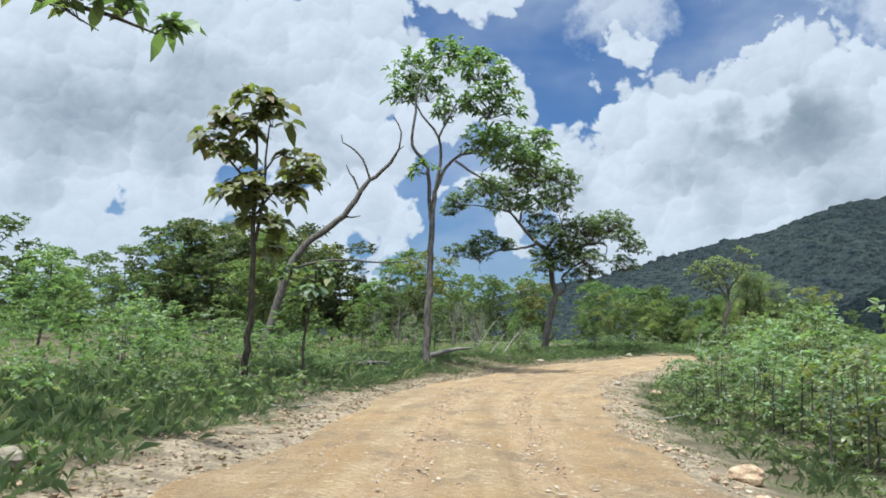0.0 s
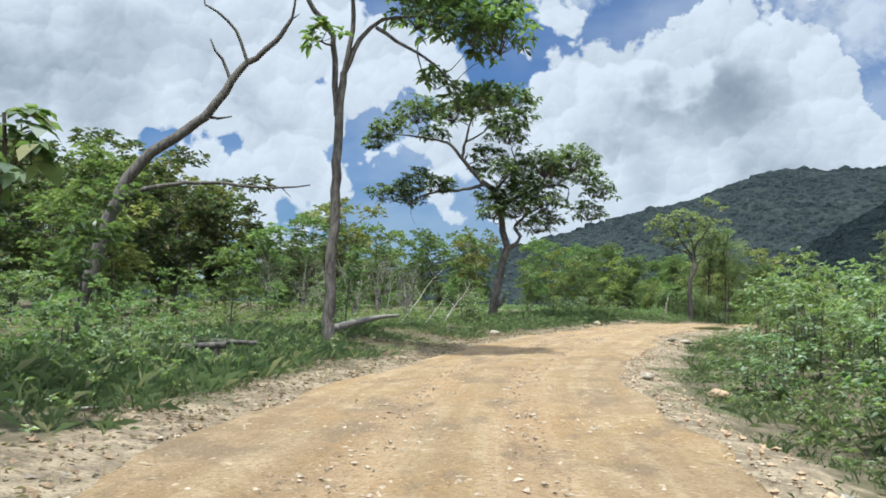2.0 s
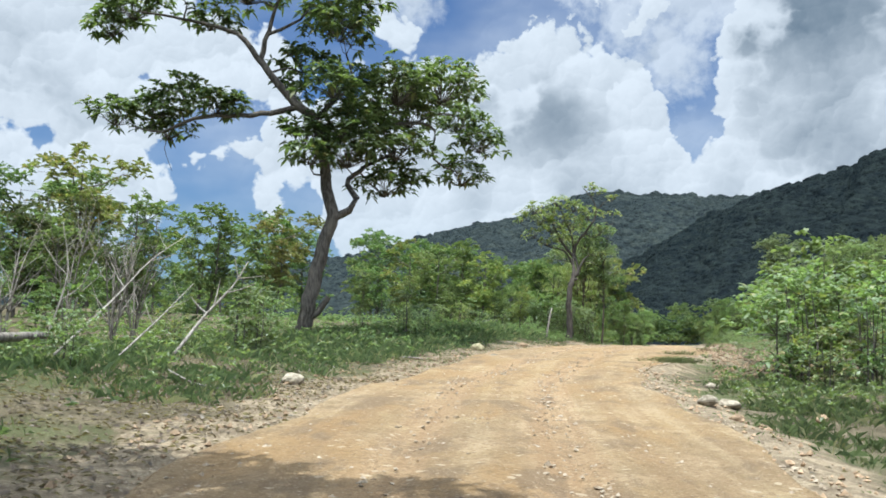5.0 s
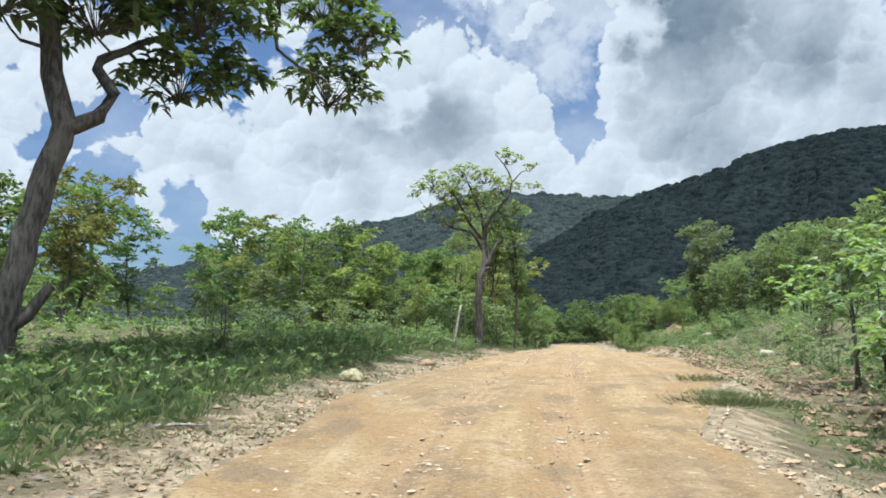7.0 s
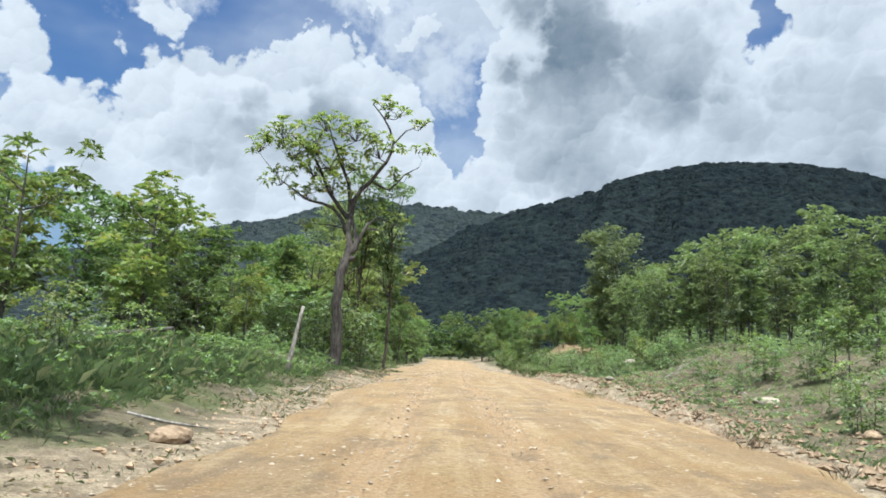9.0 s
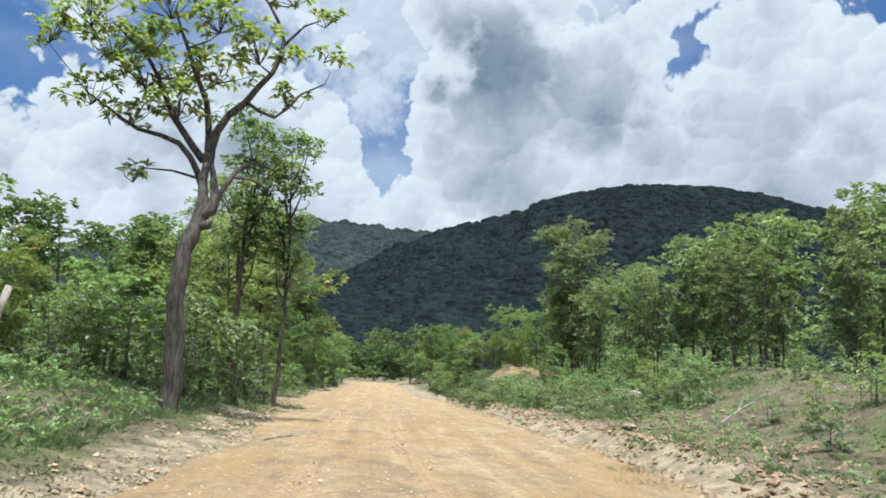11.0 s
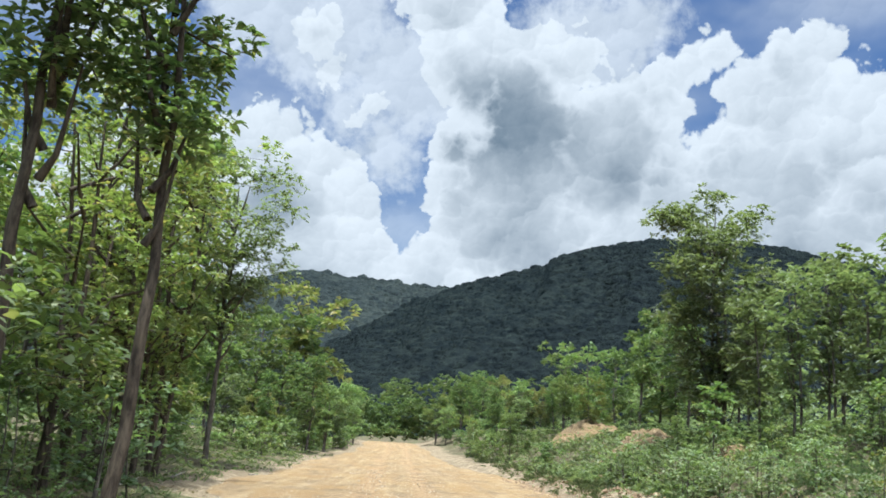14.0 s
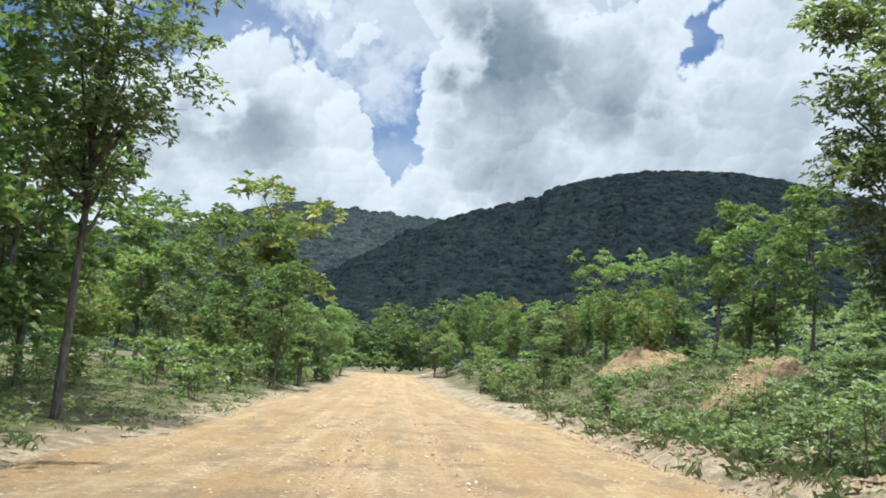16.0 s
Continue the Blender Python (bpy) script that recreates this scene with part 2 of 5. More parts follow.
def dirt_material(name, tracked, tone=1.0):
    """Ochre dirt with pebbles; a tracked surface also has streaks along its length."""
    m, n = material(name)
    pos = n.add("ShaderNodeTexCoord", out=3)
    big = n.noise(pos, 0.22, 4, 0.5)
    mid = n.noise(pos, 1.6, 5, 0.6)
    fine = n.noise(pos, 13, 6, 0.7)
    peb = n.add("ShaderNodeTexVoronoi", {"Vector": pos, "Scale": 9.0})
    big_peb = n.add("ShaderNodeTexVoronoi", {"Vector": n.vec("ADD", pos, n.vec("MULTIPLY", n.noise(pos, 6, 2, out=1), (0.2, 0.2, 0.2))), "Scale": 3.2})
    c = n.mix(n.ramp(big, 0.35, 0.65), (0.29, 0.228, 0.15, 1), (0.37, 0.275, 0.155, 1))
    c = n.mix(n.ramp(mid, 0.42, 0.66, 0, 0.75), c, (0.46, 0.365, 0.25, 1))
    if tracked:
        uv = n.add("ShaderNodeTexCoord", out=2)
        streak = n.noise(n.vec("MULTIPLY", uv, (2.2, 0.07, 1)), 1.0, 5, 0.6)
        patch = n.noise(n.vec("MULTIPLY", uv, (0.7, 0.22, 1)), 1.0, 4, 0.6)
        c = n.mix(n.ramp(streak, 0.4, 0.65, 0, 0.6), c, (0.26, 0.18, 0.11, 1))
        c = n.mix(n.ramp(streak, 0.5, 0.3, 0, 0.5), c, (0.48, 0.39, 0.27, 1))
        c = n.mix(n.ramp(patch, 0.48, 0.62, 0, 0.75), c, (0.33, 0.225, 0.12, 1))
        across = n.tree.nodes.new("ShaderNodeSeparateXYZ")
        n.put(across.inputs[0], uv)
        wander = n.math("MULTIPLY", n.math("SINE", n.math("MULTIPLY", across.outputs[1], 0.11)), 0.15)
        off = n.math("ABSOLUTE", n.math("SUBTRACT", n.math("ABSOLUTE", n.math("SUBTRACT", across.outputs[0], wander)), 0.85))
        ragged = n.math("ADD", off, n.math("MULTIPLY", n.math("SUBTRACT", streak, 0.5), 0.7))
        rut = n.ramp(ragged, 0.48, 0.2)
        lines = n.noise(n.vec("MULTIPLY", uv, (9.0, 0.12, 1)), 1.0, 3, 0.5)
        c = n.mix(n.math("MULTIPLY", rut, 0.55), c, (0.43, 0.315, 0.205, 1))
        c = n.mix(n.math("MULTIPLY", rut, n.ramp(lines, 0.45, 0.62, 0, 0.5)), c, (0.30, 0.205, 0.125, 1))
        blot = n.noise(n.vec("MULTIPLY", uv, (1.1, 0.5, 1)), 1.0, 5, 0.65)
        c = n.mix(n.ramp(blot, 0.51, 0.62, 0, 0.75), c, (0.21, 0.16, 0.115, 1))
        c = n.mix(n.ramp(blot, 0.42, 0.32, 0, 0.5), c, (0.47, 0.39, 0.25, 1))
    c = n.mix(n.ramp(fine, 0.46, 0.66, 0, 0.7), c, (0.20, 0.14, 0.085, 1))
    grit = n.noise(pos, 34, 4, 0.7)
    c = n.mix(n.ramp(grit, 0.54, 0.68, 0, 0.6), c, (0.55, 0.47, 0.36, 1))
    c = n.mix(n.ramp(peb, 0.22, 0.1, 0, 0.5), c, (0.58, 0.51, 0.41, 1))
    c = n.mix(n.ramp(big_peb, 0.16, 0.1, 0, 0.6), c, (0.60, 0.53, 0.42, 1))
    c = n.mix(1.0, c, (tone * 1.08, tone, tone * 0.87, 1), "MULTIPLY")
    h = n.math("ADD", n.math("MULTIPLY", fine, 0.6), n.math("ADD", mid, n.math("MULTIPLY", n.ramp(peb, 0.25, 0.0), 0.35)))
    finish(n, surface(n, c, 0.95, bump(n, h, 1.0, 0.12), 0.1))
    return m


DIRT = dirt_material("road_dirt", True, 0.78)
EARTH = dirt_material("heap_earth", False, 0.62)


def ground_material():
    m, n = material("forest_ground")
    pos = n.add("ShaderNodeTexCoord", out=3)
    a, b, f = n.noise(pos, 0.35, 5, 0.6), n.noise(pos, 2.5, 5, 0.6), n.noise(pos, 18, 5, 0.7)
    c = n.mix(n.ramp(b, 0.4, 0.65), (0.085, 0.068, 0.045, 1), (0.17, 0.135, 0.09, 1))
    c = n.mix(n.ramp(a, 0.45, 0.65, 0.1, 0.75), c, (0.07, 0.095, 0.03, 1))
    c = n.mix(n.ramp(f, 0.45, 0.65, 0, 0.7), c, (0.085, 0.065, 0.04, 1))
    g = n.noise(pos, 30, 4, 0.7)
    c = n.mix(n.ramp(g, 0.56, 0.70, 0, 0.5), c, (0.33, 0.27, 0.19, 1))
    worn = n.add("ShaderNodeAttribute", out=2, attribute_name="worn")
    m1 = n.noise(pos, 1.1, 5, 0.65)
    earth = n.mix(n.ramp(b, 0.4, 0.62), (0.17, 0.13, 0.085, 1), (0.31, 0.245, 0.16, 1))
    earth = n.mix(n.ramp(f, 0.48, 0.62, 0, 0.7), earth, (0.12, 0.09, 0.06, 1))
    earth = n.mix(n.ramp(g, 0.54, 0.68, 0, 0.6), earth, (0.45, 0.38, 0.28, 1))
    c = n.mix(n.ramp(n.math("ADD", worn, n.math("MULTIPLY", n.math("SUBTRACT", m1, 0.5), 2.0)), 0.3, 0.7), c, earth)
    finish(n, surface(n, c, 0.95, bump(n, n.math("ADD", b, n.math("MULTIPLY", f, 0.5)), 0.9, 0.1), 0.1))
    return m


GROUND = ground_material()


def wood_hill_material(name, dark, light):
    """Far wooded slopes: crowns as rounded cells, some coloured as sunlit, some darker. Haze and cloud shade sit in
    dark and light.
    """
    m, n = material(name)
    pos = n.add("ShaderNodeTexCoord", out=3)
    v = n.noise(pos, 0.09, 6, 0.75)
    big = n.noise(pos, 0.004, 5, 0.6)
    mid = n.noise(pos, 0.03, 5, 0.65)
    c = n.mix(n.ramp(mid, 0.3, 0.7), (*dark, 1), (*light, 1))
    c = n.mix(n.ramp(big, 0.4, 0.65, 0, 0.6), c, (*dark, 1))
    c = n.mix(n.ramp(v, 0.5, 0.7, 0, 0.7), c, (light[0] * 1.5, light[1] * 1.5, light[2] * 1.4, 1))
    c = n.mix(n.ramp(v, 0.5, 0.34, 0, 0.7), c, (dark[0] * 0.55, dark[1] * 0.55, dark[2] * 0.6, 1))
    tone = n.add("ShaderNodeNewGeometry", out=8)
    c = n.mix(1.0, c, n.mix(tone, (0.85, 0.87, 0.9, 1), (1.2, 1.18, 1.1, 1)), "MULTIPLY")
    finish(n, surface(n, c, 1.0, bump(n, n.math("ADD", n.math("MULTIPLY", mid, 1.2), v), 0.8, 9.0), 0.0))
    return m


# far hill: green wood with the distance haze mixed into its paler, bluer colour
HILL_GREEN_HAZE = wood_hill_material("hill_wood_green", (0.021, 0.028, 0.032), (0.039, 0.048, 0.045))
# near hill: a cloud's shade is put into the colour, nothing casts it
HILL_CLOUD_SHADE = wood_hill_material("hill_wood_dark", (0.0108, 0.0152, 0.0178), (0.0202, 0.0268, 0.0268))


def stone_material(name, a, b):
    m, n = material(name)
    pos = n.add("ShaderNodeTexCoord", out=3)
    g, s = n.noise(pos, 9, 6, 0.65), n.noise(pos, 2.0, 3)
    r = n.add("ShaderNodeObjectInfo", out=5)
    c = n.mix(n.ramp(n.math("ADD", g, n.math("MULTIPLY", s, 0.3)), 0.45, 0.85), (*a, 1), (*b, 1))
    c = n.add("ShaderNodeHueSaturation", {"Value": n.ramp(r, 0, 1, 0.75, 1.2), "Color": c})
    finish(n, surface(n, c, 0.9, bump(n, g, 0.7, 0.03), 0.2))
    return m


STONE_YELLOW = stone_material("stone_yellowish", (0.21, 0.18, 0.1), (0.4, 0.355, 0.22))
STONE = stone_material("stone_buff", (0.15, 0.122, 0.085), (0.34, 0.295, 0.22))


# ---- mesh helpers ----
def mesh_from(name, verts, faces, mat, smooth=False):
    """faces: an array of triangles or of quads."""
    me = bpy.data.meshes.new(name)
    verts, faces = np.asarray(verts, np.float32), np.asarray(faces, np.int32)
    k = faces.shape[1]
    me.vertices.add(len(verts)), me.loops.add(faces.size), me.polygons.add(len(faces))
    me.vertices.foreach_set("co", verts.ravel())
    me.loops.foreach_set("vertex_index", faces.ravel())
    me.polygons.foreach_set("loop_start", np.arange(0, faces.size, k, dtype=np.int32))
    me.polygons.foreach_set("use_smooth", np.full(len(faces), smooth))
    me.materials.append(mat)
    me.update(calc_edges=True)
    return me


def part(name, me, parent, label=""):
    ob = new(name, me)
    ob.parent = parent
    return tagged(ob, label)


def spline(points, step):
    """Points along a smooth curve through the given ones (x, y, z, radius)."""
    p = np.array(points, float)
    if len(p) == 2:
        k = max(2, int(np.linalg.norm(p[1, :3] - p[0, :3]) / step) + 1)
        return p[0] + np.linspace(0, 1, k)[:, None] * (p[1] - p[0])
    q = np.vstack([2 * p[0] - p[1], p, 2 * p[-1] - p[-2]])
    out = []
    for i in range(1, len(q) - 2):
        k = max(1, int(np.linalg.norm(q[i + 1, :3] - q[i, :3]) / step))
        t = np.linspace(0, 1, k, endpoint=False)[:, None]
        a, b, c, d = q[i - 1], q[i], q[i + 1], q[i + 2]
        out.append(0.5 * (2 * b + (c - a) * t + (2 * a - 5 * b + 4 * c - d) * t**2 + (3 * b - a - 3 * c + d) * t**3))
    return np.vstack([*out, p[-1:]])


def tubes(paths, sides=6):
    """Verts and quads of round stems along paths of (x, y, z, radius)."""
    V, F, n0 = [], [], 0
    ang = np.arange(sides) / sides * 2 * np.pi
    for p in paths:
        p = np.asarray(p, float)
        d = np.gradient(p[:, :3], axis=0)
        d /= np.linalg.norm(d, axis=1, keepdims=True) + 1e-9
        ref = np.array([0.31, 0.95, 0.05]) if abs(d[0, 2]) > 0.5 else np.array([0.1, 0.05, 0.99])
        a = np.cross(d, ref)
        a /= np.linalg.norm(a, axis=1, keepdims=True) + 1e-9
        b = np.cross(d, a)
        ring = p[:, None, :3] + p[:, None, 3:4] * (np.cos(ang)[None, :, None] * a[:, None] + np.sin(ang)[None, :, None] * b[:, None])
        V.append(ring.reshape(-1, 3))
        i = np.arange(len(p) - 1)[:, None] * sides + np.arange(sides)[None]
        j = np.arange(len(p) - 1)[:, None] * sides + (np.arange(sides)[None] + 1) % sides
        F.append(np.stack([i, j, j + sides, i + sides], -1).reshape(-1, 4) + n0)
        n0 += ring.shape[0] * sides
    return np.vstack(V), np.vstack(F)


def unit(v):
    return v / (np.linalg.norm(v, axis=-1, keepdims=True) + 1e-9)


def leaf_blades(base, along, size, rng, width=0.42, fold=0.12, droop=0.18, simple=False):
    """Verts and triangles of folded, drooping leaves: one row of base and direction for each leaf."""
    along = unit(along)
    side = unit(np.cross(along, np.array([0, 0, 1.0])) + rng.normal(0, 0.25, along.shape))
    up = unit(np.cross(side, along))
    size = np.asarray(size)[:, None]
    tip = base + along * size - np.array([0, 0, 1.0]) * size * droop
    if simple:
        left = base + along * size * 0.45 + side * size * width * 0.5 + up * size * fold
        right = base + along * size * 0.45 - side * size * width * 0.5 + up * size * fold
        V = np.stack([base, left, tip, right], 1).reshape(-1, 3)
        return V, (np.arange(len(base))[:, None, None] * 4 + np.array([[0, 2, 1], [0, 3, 2]])[None]).reshape(-1, 3)
    low = base + along * size * 0.28 + up * size * fold * 0.7
    high = base + along * size * 0.7 + up * size * fold * 0.5 - np.array([0, 0, 1.0]) * size * droop * 0.4
    V = np.stack([base, low + side * size * width * 0.45, high + side * size * width * 0.42, tip, high - side * size * width * 0.42, low - side * size * width * 0.45], 1).reshape(-1, 3)
    F = np.array([[0, 5, 1], [1, 5, 4], [1, 4, 2], [2, 4, 3]])
    return V, (np.arange(len(base))[:, None, None] * 6 + F[None]).reshape(-1, 3)


def rosettes(centres, out, per, size, rng, spread=0.9, width=0.42, droop=0.25, simple=False):
    """Tufts of leaves round twig ends."""
    n = len(centres)
    ang = rng.uniform(0, 2 * np.pi, (n, 1)) + np.arange(per)[None] / per * 2 * np.pi + rng.normal(0, 0.25, (n, per))
    tilt = rng.normal(0.05, 0.35, (n, per))
    ring = np.stack([np.cos(ang), np.sin(ang), tilt], -1)
    along = ring * spread + out[:, None] * 0.55
    base = np.repeat(centres[:, None], per, 1) + rng.normal(0, 0.12, (n, per, 3)) * size
    s = size * rng.uniform(0.6, 1.2, n * per)
    return leaf_blades(base.reshape(-1, 3), along.reshape(-1, 3), s, rng, width, droop=droop, simple=simple)


def pad_points(pads, density, rng):
    """Twig ends over the pads of a crown, with the way out of each pad."""
    P, O, B = [], [], []
    for x, y, z, r, h in pads:
        k = max(4, int(density * r * (r + h)))
        v = unit(rng.normal(0, 1, (k, 3)))
        v[:, 2] = np.where(v[:, 2] < -0.25, -v[:, 2], v[:, 2])
        q = v * np.array([r, r, h]) * rng.uniform(0.45, 1.05, (k, 1))
        P.append(q + (x, y, z)), O.append(unit(v + (0, 0, 0.25)))
        B.append(np.repeat([[x, y, z - h * 0.35]], k, 0))
    return np.vstack(P), np.vstack(O), np.vstack(B)


def make_tree(name, label, limbs, pads, leaf=LEAF, bark=BARK, density=11, per=7, size=0.3, seed=0, width=0.42, droop=0.3, category="tree", sides=8, twig=0.012, group="", whole=False, plain=None, single=0):
    """limbs: lists of (x, y, z, radius), the first of them the trunk. pads: (x, y, z, radius, half height) of the leafy masses."""
    rng = np.random.default_rng(seed)
    ob = tagged(new(name), label, category, group)
    fine = [spline(l, 0.7 if whole else 0.35) for l in limbs]
    for f in fine:
        f[:, :3] += rng.normal(0, 0.25, (len(f), 3)) * np.minimum(f[:, 3:4], 0.1) * (np.arange(len(f))[:, None] > 0)
    for k, f in enumerate(fine):
        part("trunk" if k == 0 else "limb", mesh_from(name + "_wood", *tubes([f], sides if k == 0 else 6), bark, True), ob)
    if pads:
        P, O, B = pad_points(pads, density, rng)
        stems = np.vstack(fine)
        twigs = []
        for x, y, z, r, h in pads:
            c = np.array([x, y, z - h * 0.35])
            near = stems[np.argmin(((stems[:, :3] - c) ** 2).sum(1) + 0.6 * np.maximum(0, stems[:, 2] - z) ** 2)]
            mid = (near[:3] + c) / 2 + rng.normal(0, 0.12, 3) * r
            w = min(near[3] * 0.6, 0.02 + 0.012 * r + twig)
            twigs.append(spline([(*near[:3], w), (*mid, w * 0.75), (*c, w * 0.5)], 0.4))
        for a, b in [] if whole else zip(B[::2], P[::2]):
            m = (a + b) / 2 + rng.normal(0, 0.06, 3)
            twigs.append(np.array([(*a, twig), (*m, twig * 0.8), (*b, twig * 0.5)]))
        tagged(part("branchwork", mesh_from(name + "_twigs", *tubes(twigs, 3 if whole else 4), bark, True), ob), kind="stuff")
        V, F = rosettes(P, O, per, size, rng, width=width, droop=droop, simple=whole if plain is None else plain)
        count = 4 if (whole if plain is None else plain) else 6
        keep = np.ones(len(V) // count, bool)
        keep[np.random.default_rng(1).permutation(len(keep))[:single]] = False
        V, tris = V.reshape(-1, count, 3), F[:len(F) // len(keep)]
        rest = V[keep]
        crown = part("crown", mesh_from(name + "_leaves", rest.reshape(-1, 3), (np.arange(len(rest))[:, None, None] * count + tris[None]).reshape(-1, 3), leaf), ob)
        for one in V[~keep]:
            part("leaf", mesh_from("leaf", one - one[0], tris, leaf), crown).location = one[0]
    return ob


# ---- lie of the land ----
EYE = 1.5
way_points = np.array([e for _, e, _, _ in PATH]) - (0, 0, EYE)
first, last = way_points[0], way_points[-1]
lead = np.array([first + (-0.02 * k, -k, -0.03 * k) for k in (30, 20, 10, 4)])
tail = np.array([last + (0.565 * k - 0.0004 * max(0, k - 60) ** 2, 0.825 * k, 0.002 * k + 0.00015 * min(k, 105) ** 2 - 0.05 * max(0, k - 108)) for k in (4, 10, 20, 35, 50, 65, 80, 95, 105, 115, 130, 145)])
CENTRE = spline(np.column_stack([np.vstack([lead, way_points[::2], tail]), np.zeros(len(lead) + len(way_points[::2]) + len(tail))]), 0.5)[:, :3]
for _ in range(3):
    CENTRE[3:-3, 2] = np.convolve(CENTRE[:, 2], np.ones(7) / 7, "valid")
STEPS = np.r_[0, np.cumsum(np.linalg.norm(np.diff(CENTRE[:, :2], axis=0), axis=1))]
STEPS -= STEPS[np.argmin(np.linalg.norm(CENTRE[:, :2] - first[:2], axis=1))]
AHEAD = unit(np.gradient(CENTRE[:, :2], axis=0))
RIGHT = np.column_stack([AHEAD[:, 1], -AHEAD[:, 0]])


def along_road(x, y):
    """For places on the plan: metres along the road, metres to its right, the road's height."""
    x, y = np.atleast_1d(np.asarray(x, float)), np.atleast_1d(np.asarray(y, float))
    s, d, z = np.empty(len(x)), np.empty(len(x)), np.empty(len(x))
    for i in range(0, len(x), 4000):
        q = np.column_stack([x[i:i + 4000], y[i:i + 4000]])
        k = ((q[:, None] - CENTRE[None, :, :2]) ** 2).sum(-1).argmin(1)
        w = q - CENTRE[k, :2]
        u = (w * AHEAD[k]).sum(1)
        s[i:i + 4000], z[i:i + 4000] = STEPS[k] + u, CENTRE[k, 2]
        side = (w * RIGHT[k]).sum(1)
        d[i:i + 4000] = np.where(side < 0, -1, 1) * np.linalg.norm(w - np.clip(u, -0.5, 0.5)[:, None] * AHEAD[k], axis=1)
    return s, d, z


def ease(v, a, b):
    t = np.clip((v - a) / (b - a), 0, 1)
    return t * t * (3 - 2 * t)


def edge_left(s):
    return 2.5 + 0.25 * np.sin(s * 0.31) + 0.15 * np.sin(s * 0.9) + 2.4 * ease(s, 112, 124) - 1.2 * ease(s, 150, 175)


def edge_right(s):
    return 2.7 + 0.25 * np.sin(s * 0.27 + 1) + 0.15 * np.sin(s * 1.1) + 2.6 * ease(s, 60, 82) + 0.5 * ease(s, 108, 118) - 2.6 * ease(s, 135, 165)


def rise(s, d):
    """How far the ground beside the road lies over it."""
    left = np.maximum(0, -d - edge_left(s))
    right = np.maximum(0, d - edge_right(s))
    up = 0.85 * ease(left, 0.3, 5.0) * (0.45 + 0.55 * ease(s, 25, 50)) * (1 - 0.55 * ease(s, 32, 44) * (1 - ease(s, 68, 80))) * (1 - 0.7 * ease(s, 104, 116)) + 0.02 * np.clip(left - 5, 0, 60)
    early = -0.35 * ease(right, 0.2, 2.0) + 0.55 * ease(right, 2.5, 12)
    late = 0.6 * ease(s, 98, 116) * ease(right, 2.0, 5.0) + 0.35 * ease(right, 0.2, 0.9) + 1.5 * ease(right, 2.5, 9) + 0.05 * np.clip(right - 6, 0, 40)
    k = ease(s, 70, 100)
    return up + early * (1 - k) + late * k


def lumps(x, y):
    return (0.10 * np.sin(x * 0.9 + 1.3 * np.sin(y * 0.4)) * np.sin(y * 0.8 + 0.7 * np.sin(x * 0.5)) + 0.05 * np.sin(x * 2.3 + y * 0.7) * np.sin(y * 2.1 - x * 0.4))


def land(x, y):
    """The ground's height."""
    x, y = np.atleast_1d(np.asarray(x, float)), np.atleast_1d(np.asarray(y, float))
    s, d, z = along_road(x, y)
    off = np.maximum(np.maximum(-d - edge_left(s), d - edge_right(s)), 0)
    far = ease(np.abs(d), 150, 900)
    bed = -0.10 * (1 - ease(off, -0.01, 0.5))
    return z + rise(s, d) * (1 - far) + lumps(x, y) * ease(off, 0.2, 2.0) * (1 - far) + bed


def spot(s, d):
    """The place on the ground at s metres along the road and d metres to its right."""
    k = np.interp(s, STEPS, np.arange(len(STEPS)))
    i = int(round(k))
    p = CENTRE[i, :2] + RIGHT[i] * d + AHEAD[i] * (s - STEPS[i])
    return float(p[0]), float(p[1]), float(land(*p)[0])


def graded(a, b, step, ends):
    """Even steps between a and b, then ever wider ones to either end."""
    mid = list(np.arange(a, b, step))
    w, up = step, []
    v = mid[-1]
    while v < ends[1]:
        w *= 1.25
        v += w
        up.append(v)
    w, down, v = step, [], mid[0]
    while v > ends[0]:
        w *= 1.25
        v -= w
        down.append(v)
    return np.array(down[::-1] + mid + up)


gx, gy = graded(-25, 92, 0.85, (-3500, 3500)), graded(-8, 175, 0.85, (-3500, 3500))
X, Y = np.meshgrid(gx, gy)
Z = land(X.ravel(), Y.ravel())
i = (np.arange(len(gy) - 1)[:, None] * len(gx) + np.arange(len(gx) - 1)[None]).ravel()
ground = new("ground", mesh_from("ground", np.column_stack([X.ravel(), Y.ravel(), Z]), np.column_stack([i, i + 1, i + 1 + len(gx), i + len(gx)]), GROUND, True))
gs, gd, _ = along_road(X.ravel(), Y.ravel())
off_road = np.maximum(-gd - edge_left(gs), gd - edge_right(gs))
worn = ground.data.attributes.new("worn", "FLOAT", "POINT")
worn.data.foreach_set("value", (1 - ease(off_road, 0.2, 2.4) + 0.25 * ease(gs, 98, 116) * (1 - ease(np.abs(gd - 8), 2, 5))).astype(np.float32))
tagged(ground, "brown forest floor with patchy green undergrowth beside the road", "ground", kind="structure")

# the road: crowned, with wheel tracks and rough edges
cross = np.linspace(-1, 1, 61)
rows_s = np.arange(-12, STEPS[-1] - 1, 0.25)
k = np.interp(rows_s, STEPS, np.arange(len(STEPS)))
cx = np.column_stack([np.interp(k, np.arange(len(STEPS)), CENTRE[:, j]) for j in range(3)])
rx = unit(np.column_stack([np.interp(k, np.arange(len(STEPS)), RIGHT[:, j]) for j in range(2)]))
D = np.where(cross[None] < 0, cross[None] * (edge_left(rows_s)[:, None] + 0.6), cross[None] * (edge_right(rows_s)[:, None] + 0.6))
S = np.repeat(rows_s[:, None], 61, 1)
track = lambda c: np.exp(-((D - c - 0.15 * np.sin(S * 0.11)) / 0.32) ** 2)
